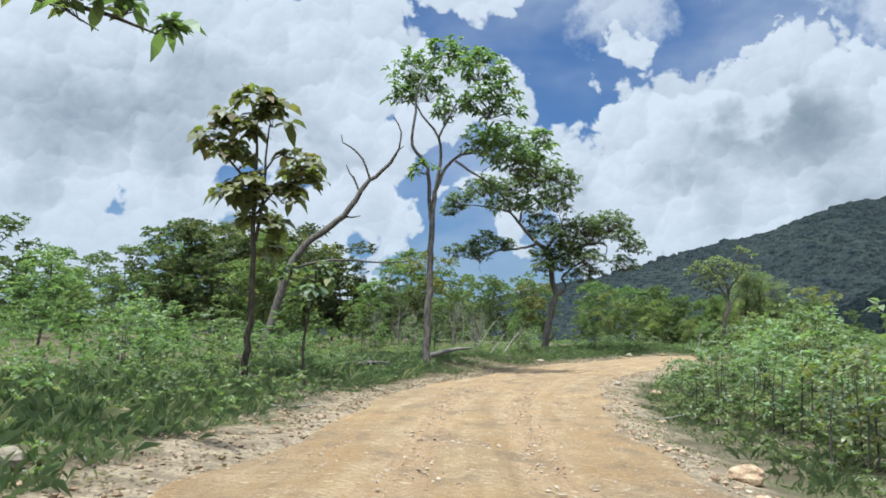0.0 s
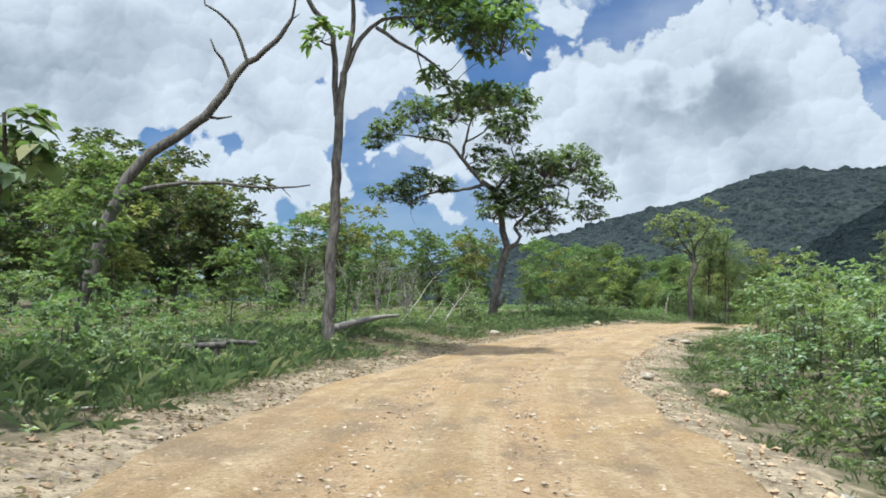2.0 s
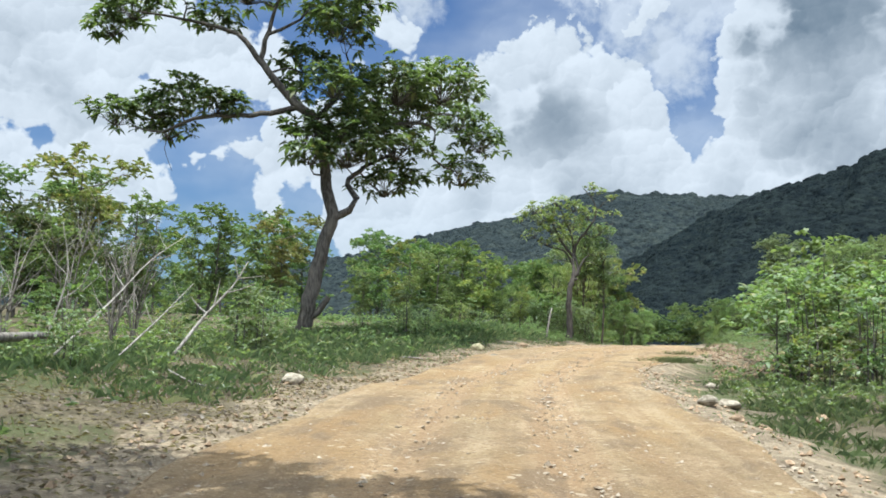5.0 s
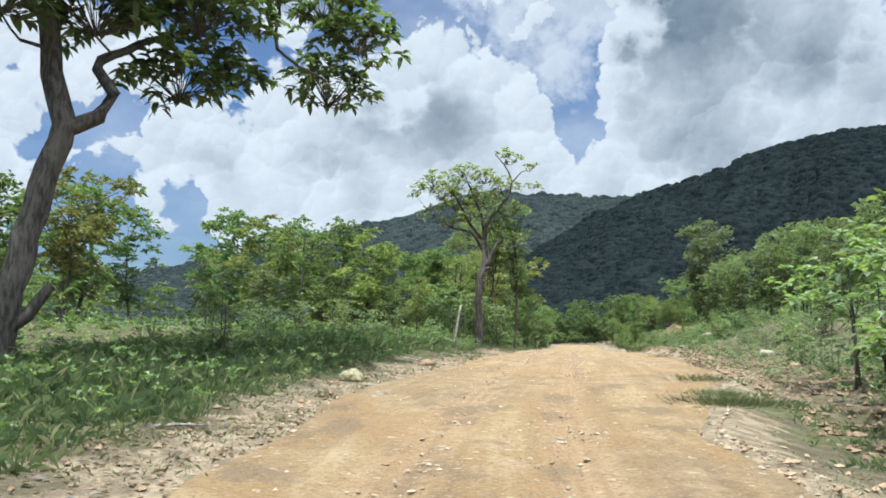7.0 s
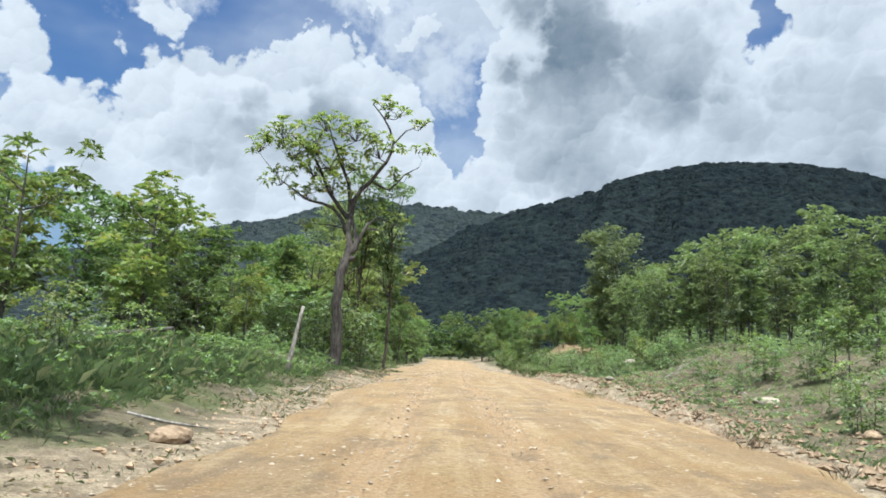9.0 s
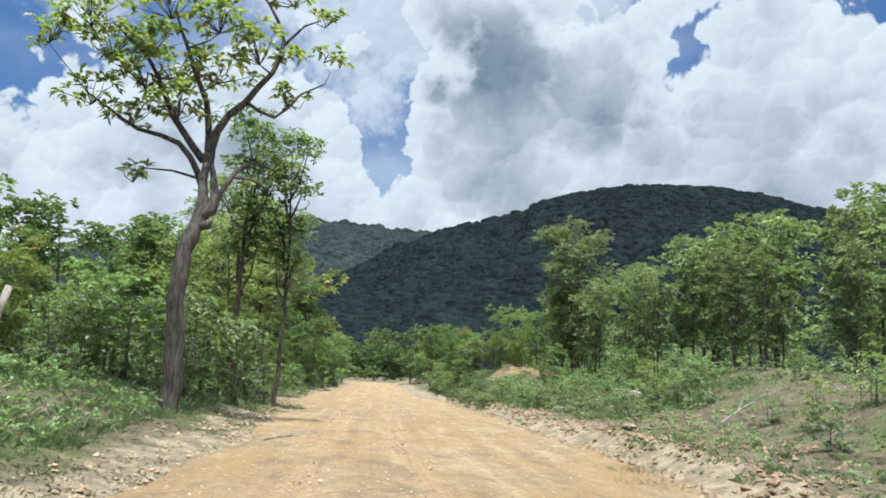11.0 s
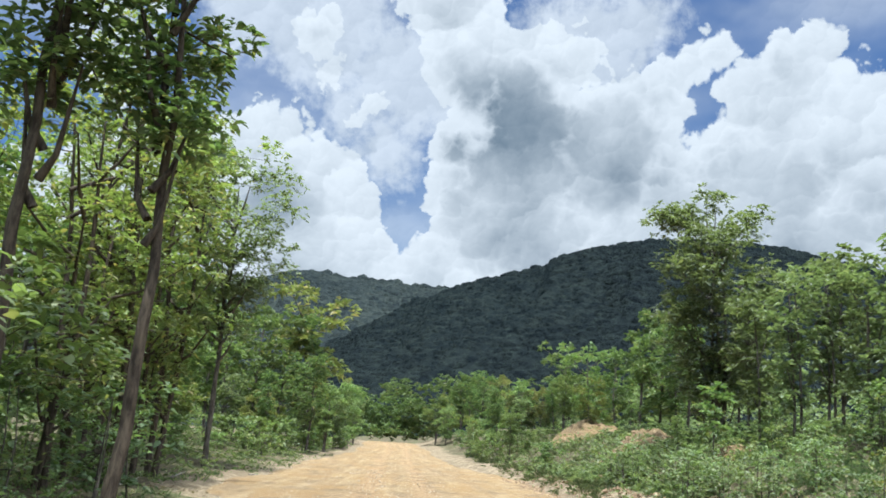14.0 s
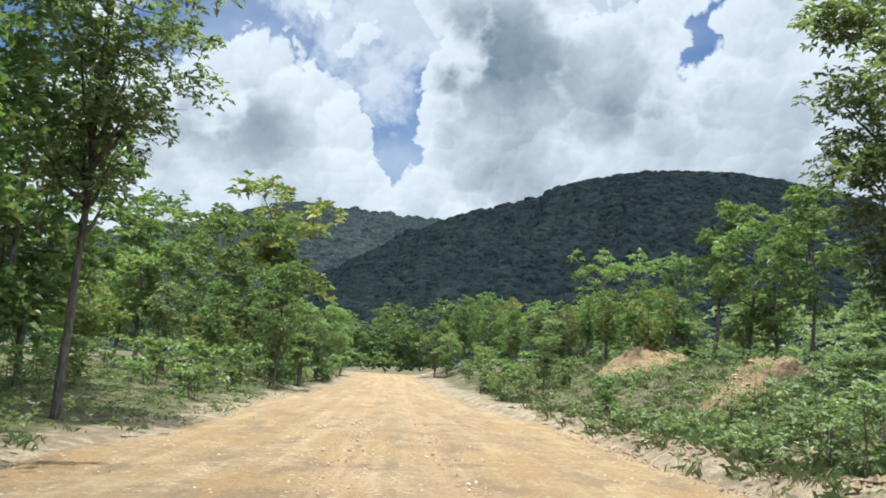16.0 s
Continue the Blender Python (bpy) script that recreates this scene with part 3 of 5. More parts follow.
zz = cx[:, None, 2] + 0.03 - 0.045 * (track(-0.85) + track(0.85)) - 0.01 * np.abs(D)
zz += np.array([noise.fractal(Vector((a * 1.3, c * 0.5, 0)), 0.7, 2.0, 4) for a, c in zip(D.ravel(), S.ravel())]).reshape(D.shape) * 0.03
zz += np.random.default_rng(4).normal(0, 0.003, zz.shape)
zz -= 0.22 * ease(np.abs(cross)[None] + 0 * S, 0.86, 1.0)
RV = np.stack([cx[:, None, 0] + rx[:, None, 0] * D, cx[:, None, 1] + rx[:, None, 1] * D, zz], -1).reshape(-1, 3)
i = (np.arange(len(rows_s) - 1)[:, None] * 61 + np.arange(60)[None]).ravel()
road = new("road", mesh_from("road", RV, np.column_stack([i, i + 1, i + 62, i + 61]), DIRT, True))
road_uv = road.data.uv_layers.new(name="along")
loops = np.empty(len(road.data.loops), np.int32)
road.data.loops.foreach_get("vertex_index", loops)
road_uv.data.foreach_set("uv", np.column_stack([D.ravel(), S.ravel()])[loops].astype(np.float32).ravel())
tagged(road, "ochre dirt road with gravel and shallow wheel tracks", "road", kind="structure")


# ---- hills ----
def hill(name, label, mat, ridge, near, far, base):
    """A wooded ridge: its height by azimuth, seen from the road, and its depth from near to far."""
    az = np.linspace(ridge[0][0], ridge[-1][0], 260)
    el = np.interp(az, *zip(*ridge)) - 0.2
    for _ in range(12):
        el[1:-1] = (el[:-2] + el[1:-1] * 2 + el[2:]) / 4
    rng = np.random.default_rng(len(name))
    el += np.array([0.09 * noise.fractal(Vector((a * 0.35, len(name), 0)), 0.8, 2.0, 4) for a in az])
    rows = 60
    t = np.linspace(0, 1, rows)
    prof = np.sin(np.clip(t / 0.8, 0, 1) * np.pi / 2) ** 1.25 * np.where(t > 0.8, 1 - (t - 0.8) * 2, 1)
    A = np.radians(az)[None]
    R = near + (far - near) * t[:, None]
    px, py = 25 + np.sin(A) * R, 60 + np.cos(A) * R
    top = np.tan(np.radians(el))[None] * (near + 0.8 * (far - near))
    spur = np.array([[noise.fractal(Vector((a * 0.16, q * 2.2, len(name))), 0.9, 2.0, 4) for a in az] for q in t])
    gully = 1 - (1 - ease(t, 0.55, 0.8))[:, None] * 0.12 * np.abs(spur)
    pz = base + (top - base) * prof[:, None] * np.where(t[:, None] < 0.75, gully, 1) + 0.0
    i = (np.arange(rows - 1)[:, None] * len(az) + np.arange(len(az) - 1)[None]).ravel()
    ob = new(name, mesh_from(name, np.stack([px, py, pz], -1).reshape(-1, 3), np.column_stack([i, i + 1, i + 1 + len(az), i + len(az)]), mat, True))
    tagged(ob, label, "hill", kind="structure")
    return px, py, pz


RIDGE_FAR = [(-40, 1.5), (-20, 2.5), (0, 4.2), (10.7, 6.5), (13.7, 7.4), (16, 8.1), (18.3, 8.8), (20.4, 9.0), (22, 9.5), (23.5, 10.2), (25.2, 10.65), (26.5, 11.05), (27.8, 11.3), (29.3, 11.05)]
RIDGE_FAR += [(31.5, 10.9), (33.5, 10.8), (35.3, 10.6), (38, 11.0), (40, 11.1), (50, 10), (62, 6)]
RIDGE_NEAR = [(22, 2.3), (26, 4.4), (30, 6.8), (33, 8.7), (35.5, 10.0), (38, 10.9), (40, 11.35), (42.2, 12.1), (44.2, 12.8), (46.5, 13.6), (48.8, 14.05), (51.5, 14.2), (54, 14.05), (57, 13.85), (59, 13.5)]
RIDGE_NEAR += [(61.2, 12.85), (63.4, 12.15), (70, 10.2), (85, 6), (110, 2)]
hill_far = hill("hill_green", "hazy green forested hill behind the woods", HILL_GREEN_HAZE, RIDGE_FAR, 1500, 3000, 4)
hill_near = hill("hill_dark", "dark forested hill in the shade of a cloud", HILL_CLOUD_SHADE, RIDGE_NEAR, 800, 1900, 4)


def crowns_on(name, label, mat, surf, n, size, seed, base_part=0.0):
    """Rounded tree crowns over a far slope and along its skyline, in one mesh."""
    rng = np.random.default_rng(seed)
    px, py, pz = surf
    skyline = rng.random(n) < 0.12
    r = np.where(skyline, rng.uniform(45.5, 48.5, n), rng.uniform(3, 47, n))
    c = rng.uniform(2, px.shape[1] - 3, n)
    w = size * rng.uniform(0.6, 1.15, n) * np.where(skyline, rng.uniform(0.8, 1.7, n), 1.0)
    r0, c0 = r.astype(int), c.astype(int)
    fr, fc = r - r0, c - c0
    at = np.column_stack([g[r0, c0] * (1 - fr) * (1 - fc) + g[r0 + 1, c0] * fr * (1 - fc) + g[r0, c0 + 1] * (1 - fr) * fc + g[r0 + 1, c0 + 1] * fr * fc for g in (px, py, pz)])
    at[:, 2] += w * np.where(skyline, rng.uniform(0.05, 0.6, n), -0.1)
    ring = np.arange(6) / 6 * 2 * np.pi
    dome = np.vstack([np.column_stack([np.cos(ring), np.sin(ring), 0 * ring - 0.75]), np.column_stack([np.cos(ring + 0.5) * 0.8, np.sin(ring + 0.5) * 0.8, 0 * ring + 0.12]), [[0, 0, 0.42]]])
    tri = np.array([t for k in range(6) for t in ((k, (k + 1) % 6, 6 + k), ((k + 1) % 6, 6 + (k + 1) % 6, 6 + k), (6 + k, 6 + (k + 1) % 6, 12))])
    V = at[:, None] + dome[None] * w[:, None, None] * rng.uniform(0.7, 1.2, (n, 13, 1))
    ob = new(name, mesh_from(name, V.reshape(-1, 3), (np.arange(n)[:, None, None] * 13 + tri[None]).reshape(-1, 3), mat, True))
    return tagged(ob, label, "forest", kind="stuff")


crowns_on("hill_forest", "tree crowns covering the hazy green hill", HILL_GREEN_HAZE, hill_far, 15000, 13.0, 1)
crowns_on("hill_forest", "tree crowns covering the dark shaded hill", HILL_CLOUD_SHADE, hill_near, 15000, 10.0, 2)


# ---- the trees that stand out ----
def stand(ob, x, y, z=None, turn=0.0, sink=0.05):
    ob.matrix_world = pose(x, y, (float(land(x, y)[0]) if z is None else z) - sink, 0, 0, turn)
    return ob


def limb(points, r0, r1):
    """A limb with its thickness falling from r0 to r1."""
    k = len(points)
    return [(*p, r0 + (r1 - r0) * (i / (k - 1))) for i, p in enumerate(points)]


def tilted(wood, by):
    """Limbs of a tree that leans along y."""
    return [[(x, y + by * max(z, 0), z, r) for x, y, z, r in l] for l in wood]


def deep(pads, spread, seed, tilt=0.0, skew=0.0, thick=0.0):
    """The pads of a crown, set nearer and farther by turns."""
    rng = random.Random(seed)
    full = [p if len(p) == 4 else (p[0], 0.0, p[1], p[2]) for p in pads]
    return [(x + rng.uniform(-0.3, 0.3), y + rng.uniform(-spread, spread) + tilt * z + skew * x, z, r, r * (rng.uniform(0.5, 0.75) + thick)) for x, y, z, r in full]


slim_wood = [limb([(0, 0, -0.2), (-0.05, 0, 0.5), (0, 0, 3.3), (0, 0, 6.5), (0.1, 0, 7.9)], 0.20, 0.11)]
slim_wood.append(limb([(0.1, 0, 7.9), (0.5, 0.1, 9.0), (1.2, 0.2, 9.7), (2.3, 0.5, 10.0)], 0.10, 0.04))
slim_wood.append(limb([(-0.05, 0, 6.6), (-0.3, -0.1, 9.0), (-1.0, -0.3, 10.0), (-0.9, -0.4, 11.6), (-0.8, -0.4, 12.8), (-0.1, -0.3, 14.0)], 0.10, 0.03))
slim_wood.append(limb([(0.1, 0, 7.9), (0.3, -0.1, 9.2), (0.2, -0.3, 10.4), (-0.6, -0.5, 11.4), (-1.0, -0.8, 12.1)], 0.09, 0.03))
slim_wood.append(limb([(0.2, -0.3, 10.4), (0.7, 0.1, 11.6), (1.2, 0.4, 12.8)], 0.06, 0.025))
slim_wood.append(limb([(1.0, 0.1, 9.4), (1.9, -0.3, 8.7), (2.7, -0.6, 8.1), (3.5, -0.8, 7.2)], 0.06, 0.02))
slim_pads = [(-1.1, 14.1, 1.2), (0.7, 14.2, 1.3), (-1.7, 12.7, 0.9), (-0.1, 13, 1.2), (1.7, 13, 1.3), (2.8, 12.5, 0.9), (2.1, 11.3, 1.5), (3.4, 10.9, 1), (0.9, 11.6, 0.9), (2.9, 9.6, 1.2), (3.9, 8.9, 1.1), (-0.5, 8.7, 0.6), (4.4, 10.1, 1.2), (2.5, 10.5, 1.2)]
slim_pads += [(4.8, 8.9, 1.2), (3.5, 7.6, 0.9), (4.3, 7.4, 0.8), (2.8, 8.2, 0.6)]
slim = make_tree(
    "tall_tree", "tall slender tree with a forked grey trunk and high airy crown", tilted(slim_wood, 0.07),
    deep(slim_pads, 1.9, 1, 0.07, thick=0.25), density=19, per=7, size=0.36, seed=11, droop=0.4)
stand(slim, -0.6, 38.4).scale = (1.05, 1.05, 1.05)

teak_wood = [limb([(0, 0, -0.2), (0.1, 0, 1.6), (0.1, 0, 3.3), (0, 0, 5.0), (0, 0, 6.5), (-0.1, 0, 7.6)], 0.11, 0.03)]
teak_wood.append(limb([(0, 0, 5.6), (-0.5, -0.1, 6.1), (-0.9, -0.2, 6.5), (-1.5, -0.4, 7.0)], 0.05, 0.02))
teak_wood.append(limb([(0.12, 0, 4.0), (0.25, 0.1, 5.5), (0.25, 0.1, 6.5), (0.3, 0.1, 7.5)], 0.06, 0.025))
teak_wood.append(limb([(0, 0, 5.7), (0.5, 0.1, 6.5), (0.8, 0.2, 6.7)], 0.04, 0.02))
teak_wood.append(limb([(0.1, 0, 4.8), (0.7, 0.1, 5.7), (1.3, 0.2, 5.8)], 0.045, 0.02))
teak_pads = [(-1.6, 7.2, 0.5), (-0.9, 6.7, 0.7), (-0.2, 8.2, 0.6), (0.3, 7.6, 0.7), (-0.4, 7.2, 0.6), (0.8, 6.5, 0.7), (1.5, 5.8, 0.6), (0.1, 5.4, 0.8), (0.8, 5.4, 0.7), (-0.2, 5.2, 0.6), (-0.6, 5.4, 0.4), (-0.3, 4.6, 0.5), (0.3, 4.4, 0.45), (0.0, 3.7, 0.4)]
teak_pads += [(-0.5, 6.4, 0.5), (0.5, 8.0, 0.5), (-0.7, 7.7, 0.4)]
teak = make_tree(
    "young_teak", "young big-leaved tree with bronze-green drooping leaves", teak_wood,
    deep(teak_pads, 0.5, 2, 0, 0.2),
    leaf=LEAF_BRONZE, bark=BARK_DARK, density=13, per=6, size=0.5, seed=12, width=0.66, droop=0.6, single=280)
stand(teak, -5.6, 24.0)
young_wood = [limb([(0, 0, -0.2), (-0.1, 0.05, 1.4), (0.15, 0.1, 2.8), (0.1, 0.1, 3.5)], 0.05, 0.02)]
young_wood.append(limb([(0.1, 0.1, 2.5), (0.25, 0.0, 2.8), (0.4, -0.1, 3.0)], 0.025, 0.012))
young_pads = [(0.1, 3.35, 0.4), (-0.35, 3.15, 0.4), (0.35, 3.0, 0.35), (0.0, 2.75, 0.35), (-0.3, 2.5, 0.3)]
young = make_tree("young_teak", "short big-leaved sapling before the dead tree", young_wood, deep(young_pads, 0.3, 6),
                  leaf=LEAF, bark=BARK_DARK, density=16, per=6, size=0.3, seed=16, width=0.7, droop=0.6)
stand(young, -3.75, 23.5)

bare_wood = [limb([(0, 0, -0.2), (0.9, 0.2, 3.6), (1.7, 0.3, 5.4), (3.5, 0.6, 7.0), (4.2, 0.7, 8.2), (4.7, 0.8, 8.8), (5.7, 0.8, 9.8), (6.0, 0.9, 10.4)], 0.22, 0.06)]
bare_wood.append(limb([(6.0, 0.9, 10.4), (6.1, 0.9, 11.3), (5.7, 0.8, 12.0)], 0.05, 0.025))
bare_wood.append(limb([(6.0, 0.9, 10.4), (6.25, 0.9, 10.6)], 0.03, 0.015))
bare_wood.append(limb([(4.7, 0.7, 8.8), (4.3, 0.7, 9.8), (3.7, 0.6, 10.4), (3.3, 0.6, 10.6), (3.2, 0.6, 11.0)], 0.06, 0.02))
bare_wood.append(limb([(4.2, 0.7, 8.2), (3.9, 0.7, 8.9), (3.7, 0.6, 9.1), (3.5, 0.6, 9.5)], 0.06, 0.025))
bare_wood.append(limb([(3.5, 0.6, 7.0), (3.9, 0.65, 6.95), (4.3, 0.7, 7.05)], 0.06, 0.02))
bare_wood.append(limb([(1.25, 0.25, 4.3), (2.3, 0.4, 4.7), (3.8, 0.6, 4.9), (5.5, 0.8, 4.85), (6.8, 0.9, 5.0)], 0.09, 0.02))
bare_wood.append(limb([(5.9, 0.85, 4.9), (6.2, 0.85, 4.6)], 0.02, 0.01))
bare_wood.append(limb([(4.6, 0.7, 4.9), (4.7, 0.7, 5.1)], 0.02, 0.01))
bare = make_tree(
    "dead_tree", "leaning dead tree with bare crooked grey branches",  bare_wood,
    [], seed=13, bark=BARK)
stand(bare, -8.9, 41.2, 0.05).scale = (1.07, 1.07, 1.07)

big_wood = [limb([(-0.15, 0.05, -0.5), (-0.05, 0.05, 0.2), (0.1, 0, 1.3), (0.35, 0, 2.7), (0.6, 0, 4.0), (0.8, -0.1, 4.8), (0.52, 0, 5.8), (0.45, 0.1, 6.7), (-0.03, -0.05, 8.23), (-0.84, 0.14, 8.94)], 0.31, 0.16)]
big_wood.append(limb([(-0.84, 0.14, 8.94), (-1.73, 0.34, 9.97), (-2.19, 0.48, 10.57), (-2.96, 0.63, 11.38), (-4.04, 0.82, 11.64), (-5.33, 1.07, 11.87), (-6.5, 1.21, 11.93)], 0.15, 0.03))
big_wood.append(limb([(-2.08, 0.48, 10.46), (-1.85, 0.39, 11.58), (-1.52, 0.34, 12.89), (-0.96, 0.24, 13.58)], 0.11, 0.03))
big_wood.append(limb([(-0.73, 0.14, 8.72), (-1.63, 0.34, 8.45), (-3.06, 0.63, 8.27), (-4.26, 0.87, 8.1), (-5.33, 1.07, 7.52), (-6.29, 1.16, 7.61)], 0.12, 0.03))
big_wood.append(limb([(0.75, -0.1, 4.65), (1.4, -0.2, 4.95), (1.62, -0.2, 5.45), (1.3, 0, 6.0), (2.11, 0.97, 6.91), (3.5, 1.7, 7.8)], 0.17, 0.06))
big_wood.append(limb([(0.39, -0.0, 7.34), (2.3, 1.07, 8.48), (4.4, 2.18, 9.24), (5.31, 2.57, 9.14), (5.31, 2.57, 7.92), (6.75, 3.15, 7.5)], 0.11, 0.025))
big_wood.append(limb([(-0.03, -0.05, 8.23), (0.79, 0.19, 9.25), (1.45, 0.63, 9.99), (1.12, 0.63, 11.17)], 0.1, 0.03))
big_wood.append(limb([(-1.85, 0.39, 11.47), (-0.73, 0.14, 12.1), (-0.27, 0.05, 13.01)], 0.07, 0.025))
big_wood.append(limb([(4.4, 2.18, 9.24), (5.67, 3.06, 10.03), (6.8, 3.5, 10.07)], 0.05, 0.02))
big_wood.append(limb([(0.05, 0, 0.9), (0.45, -0.1, 1.25), (0.8, -0.15, 1.75)], 0.14, 0.1))
big_wood.append(limb([(-5.12, 1.02, 7.53), (-5.23, 1.02, 6.9), (-4.9, 0.92, 6.07)], 0.02, 0.006))
big_pads = [(-6.81, 1.45, 7.96, 1.14), (-5.76, 1.21, 8.34, 1.14), (-4.37, 0.92, 9.15, 1.14), (-5.02, 1.07, 7.84, 1.14), (-3.72, 0.77, 8.55, 1.04), (-2.62, 0.53, 8.51, 0.73), (-7.44, 1.55, 11.5, 1.14), (-6.39, 1.36, 12.3, 1.46), (-4.91, 1.02, 12.74, 1.56), (-3.94, 0.82, 11.96, 1.04), (-2.74, 0.58, 13.44, 1.66), (-1.06, 0.19, 13.71, 1.66), (0.6, 0.05, 13.78, 1.66), (1.16, 0.48, 12.94, 1.56), (0.6, 0.05, 11.59, 1.46), (2.01, 0.97, 13.5, 0.83), (-0.49, 0.05, 10.72, 1.14), (-0.95, 0.19, 9.58, 0.83)]
big_pads += [(0.3, -0.1, 9.23, 1.25), (1.35, 0.58, 10.0, 1.35), (3.19, 1.7, 9.99, 1.77), (5.48, 3.01, 10.65, 2.08), (7.0, 4.1, 10.27, 1.56), (7.8, 4.8, 9.17, 1.35), (4.36, 2.33, 9.61, 1.56), (2.65, 1.36, 8.61, 1.66), (0.98, 0.29, 8.03, 1.46), (-0.61, 0.09, 7.54, 1.14), (-0.15, -0.0, 6.58, 0.94), (1.53, 0.73, 6.96, 1.56), (3.19, 1.7, 7.59, 1.66), (2.73, 1.45, 6.18, 1.25), (3.99, 2.18, 6.77, 0.83), (7.2, 4.3, 7.67, 1.35)]
big = make_tree(
    "spreading_tree", "old roadside tree with a crooked trunk and tiered leafy crown", big_wood,
    deep(big_pads, 1.4, 3, thick=0.12),
    density=22, per=7, size=0.36, seed=14, droop=0.4)
stand(big, 8.1, 65.3, 1.5, sink=0.3)

lean_wood = [[(-0.22, -1.0, -1.0, 0.24), (-0.22, -1.0, 0, 0.216), (-0.28, -1.0, 1.2, 0.192), (-0.32, -1.02, 1.9, 0.18), (-0.33, -1.03, 2.5, 0.176), (-0.26, -1.0, 2.95, 0.168), (-0.16, -0.98, 3.25, 0.176),
              (-0.06, -0.96, 3.5, 0.148), (0.03, -0.92, 3.75, 0.164), (0.09, -0.86, 4.0, 0.124), (0.15, -0.6, 4.5, 0.096), (0.3, -0.2, 5.1, 0.088)]]
lean_wood.append([(0.0, -0.95, 3.65, 0.13), (0.22, -1.02, 3.82, 0.135), (0.34, -0.98, 4.1, 0.1), (0.32, -0.7, 4.6, 0.07), (0.4, -0.3, 4.9, 0.06)])
lean_wood.append([(0.3, -1.0, 4.0, 0.07), (0.8, -0.8, 4.75, 0.05), (1.3, -0.65, 5.1, 0.035), (1.9, -0.6, 5.0, 0.015)])
lean_wood.append([(0.7, -0.85, 4.6, 0.03), (1.1, -1.0, 4.6, 0.02), (1.5, -1.1, 4.45, 0.01)])
lean_wood.append([(-0.02, -1.0, 3.45, 0.1), (0.14, -1.12, 3.5, 0.09), (0.2, -1.16, 3.56, 0.04)])
lean_wood.append(limb([(0.3, -0.2, 4.4), (-0.2, 0.1, 5.3), (-1.1, 0.4, 5.5), (-2.1, 0.8, 6.1)], 0.08, 0.02))
lean_wood.append(limb([(0.4, -0.2, 4.8), (0.5, -0.2, 5.7), (1.0, -0.5, 6.4), (1.5, -0.7, 7.1)], 0.11, 0.06))
lean_wood.append(limb([(1.5, -0.7, 7.1), (1.7, -0.8, 7.9), (1.3, -0.6, 8.7), (0.9, -0.4, 9.2)], 0.06, 0.02))
lean_wood.append(limb([(0.3, -0.1, 5.0), (-0.4, 0.2, 5.9), (-1.0, 0.4, 7.0), (-1.8, 0.7, 7.7)], 0.09, 0.02))
lean_wood.append(limb([(0.35, -0.2, 5.2), (0.2, -0.1, 6.3), (-0.3, 0.1, 7.4), (-0.6, 0.2, 8.2)], 0.09, 0.02))
lean_wood.append(limb([(1.0, -0.5, 6.4), (1.6, -0.8, 6.1), (2.1, -1.1, 6.7), (2.6, -1.3, 7.0)], 0.04, 0.015))
lean_wood.append(limb([(1.7, -0.8, 7.8), (2.1, -1.0, 8.3), (2.5, -1.3, 8.5)], 0.035, 0.012))
lean_wood.append(limb([(0.3, -0.1, 4.6), (-0.3, 0.1, 4.7), (-0.9, 0.4, 4.7)], 0.035, 0.012))
lean_pads = [(-2.2, 7.6, 1), (-1.7, 7, 1), (-1.1, 7.6, 0.9), (-0.5, 8.2, 0.9), (0.3, 7.8, 1), (-0.5, 7, 1.1), (-1.3, 6.5, 1), (-2, 6.2, 0.7), (-1.6, 5.6, 0.7), (0.3, 6.9, 0.9), (1, 7.3, 0.9), (1.2, 9.2, 0.6), (1.7, 9, 0.6), (2.4, 8.5, 0.5)]
lean_pads += [(2.5, 7.6, 0.5), (2, 7.7, 0.5), (2.2, 6.6, 0.6), (1.2, -0.1, 5.2, 0.4), (1.6, 0.15, 5.1, 0.4), (1.9, 0.3, 4.85, 0.35), (1.4, -0.4, 4.5, 0.3), (-0.9, 4.6, 0.6), (-2.8, 7.1, 0.7), (-0.5, 5.9, 0.9)]
lean = make_tree(
    "leaning_tree", "leaning roadside tree with scarred bark and a thin yellow-green crown", lean_wood,
    deep(lean_pads, 0.8, 4, 0, -0.45), leaf=LEAF_YELLOW, bark=BARK_SCARRED, density=22, per=6, size=0.26, seed=15, droop=0.3)
stand(lean, 31.7, 93.6, 2.6).scale = (1.16, 1.16, 1.26)


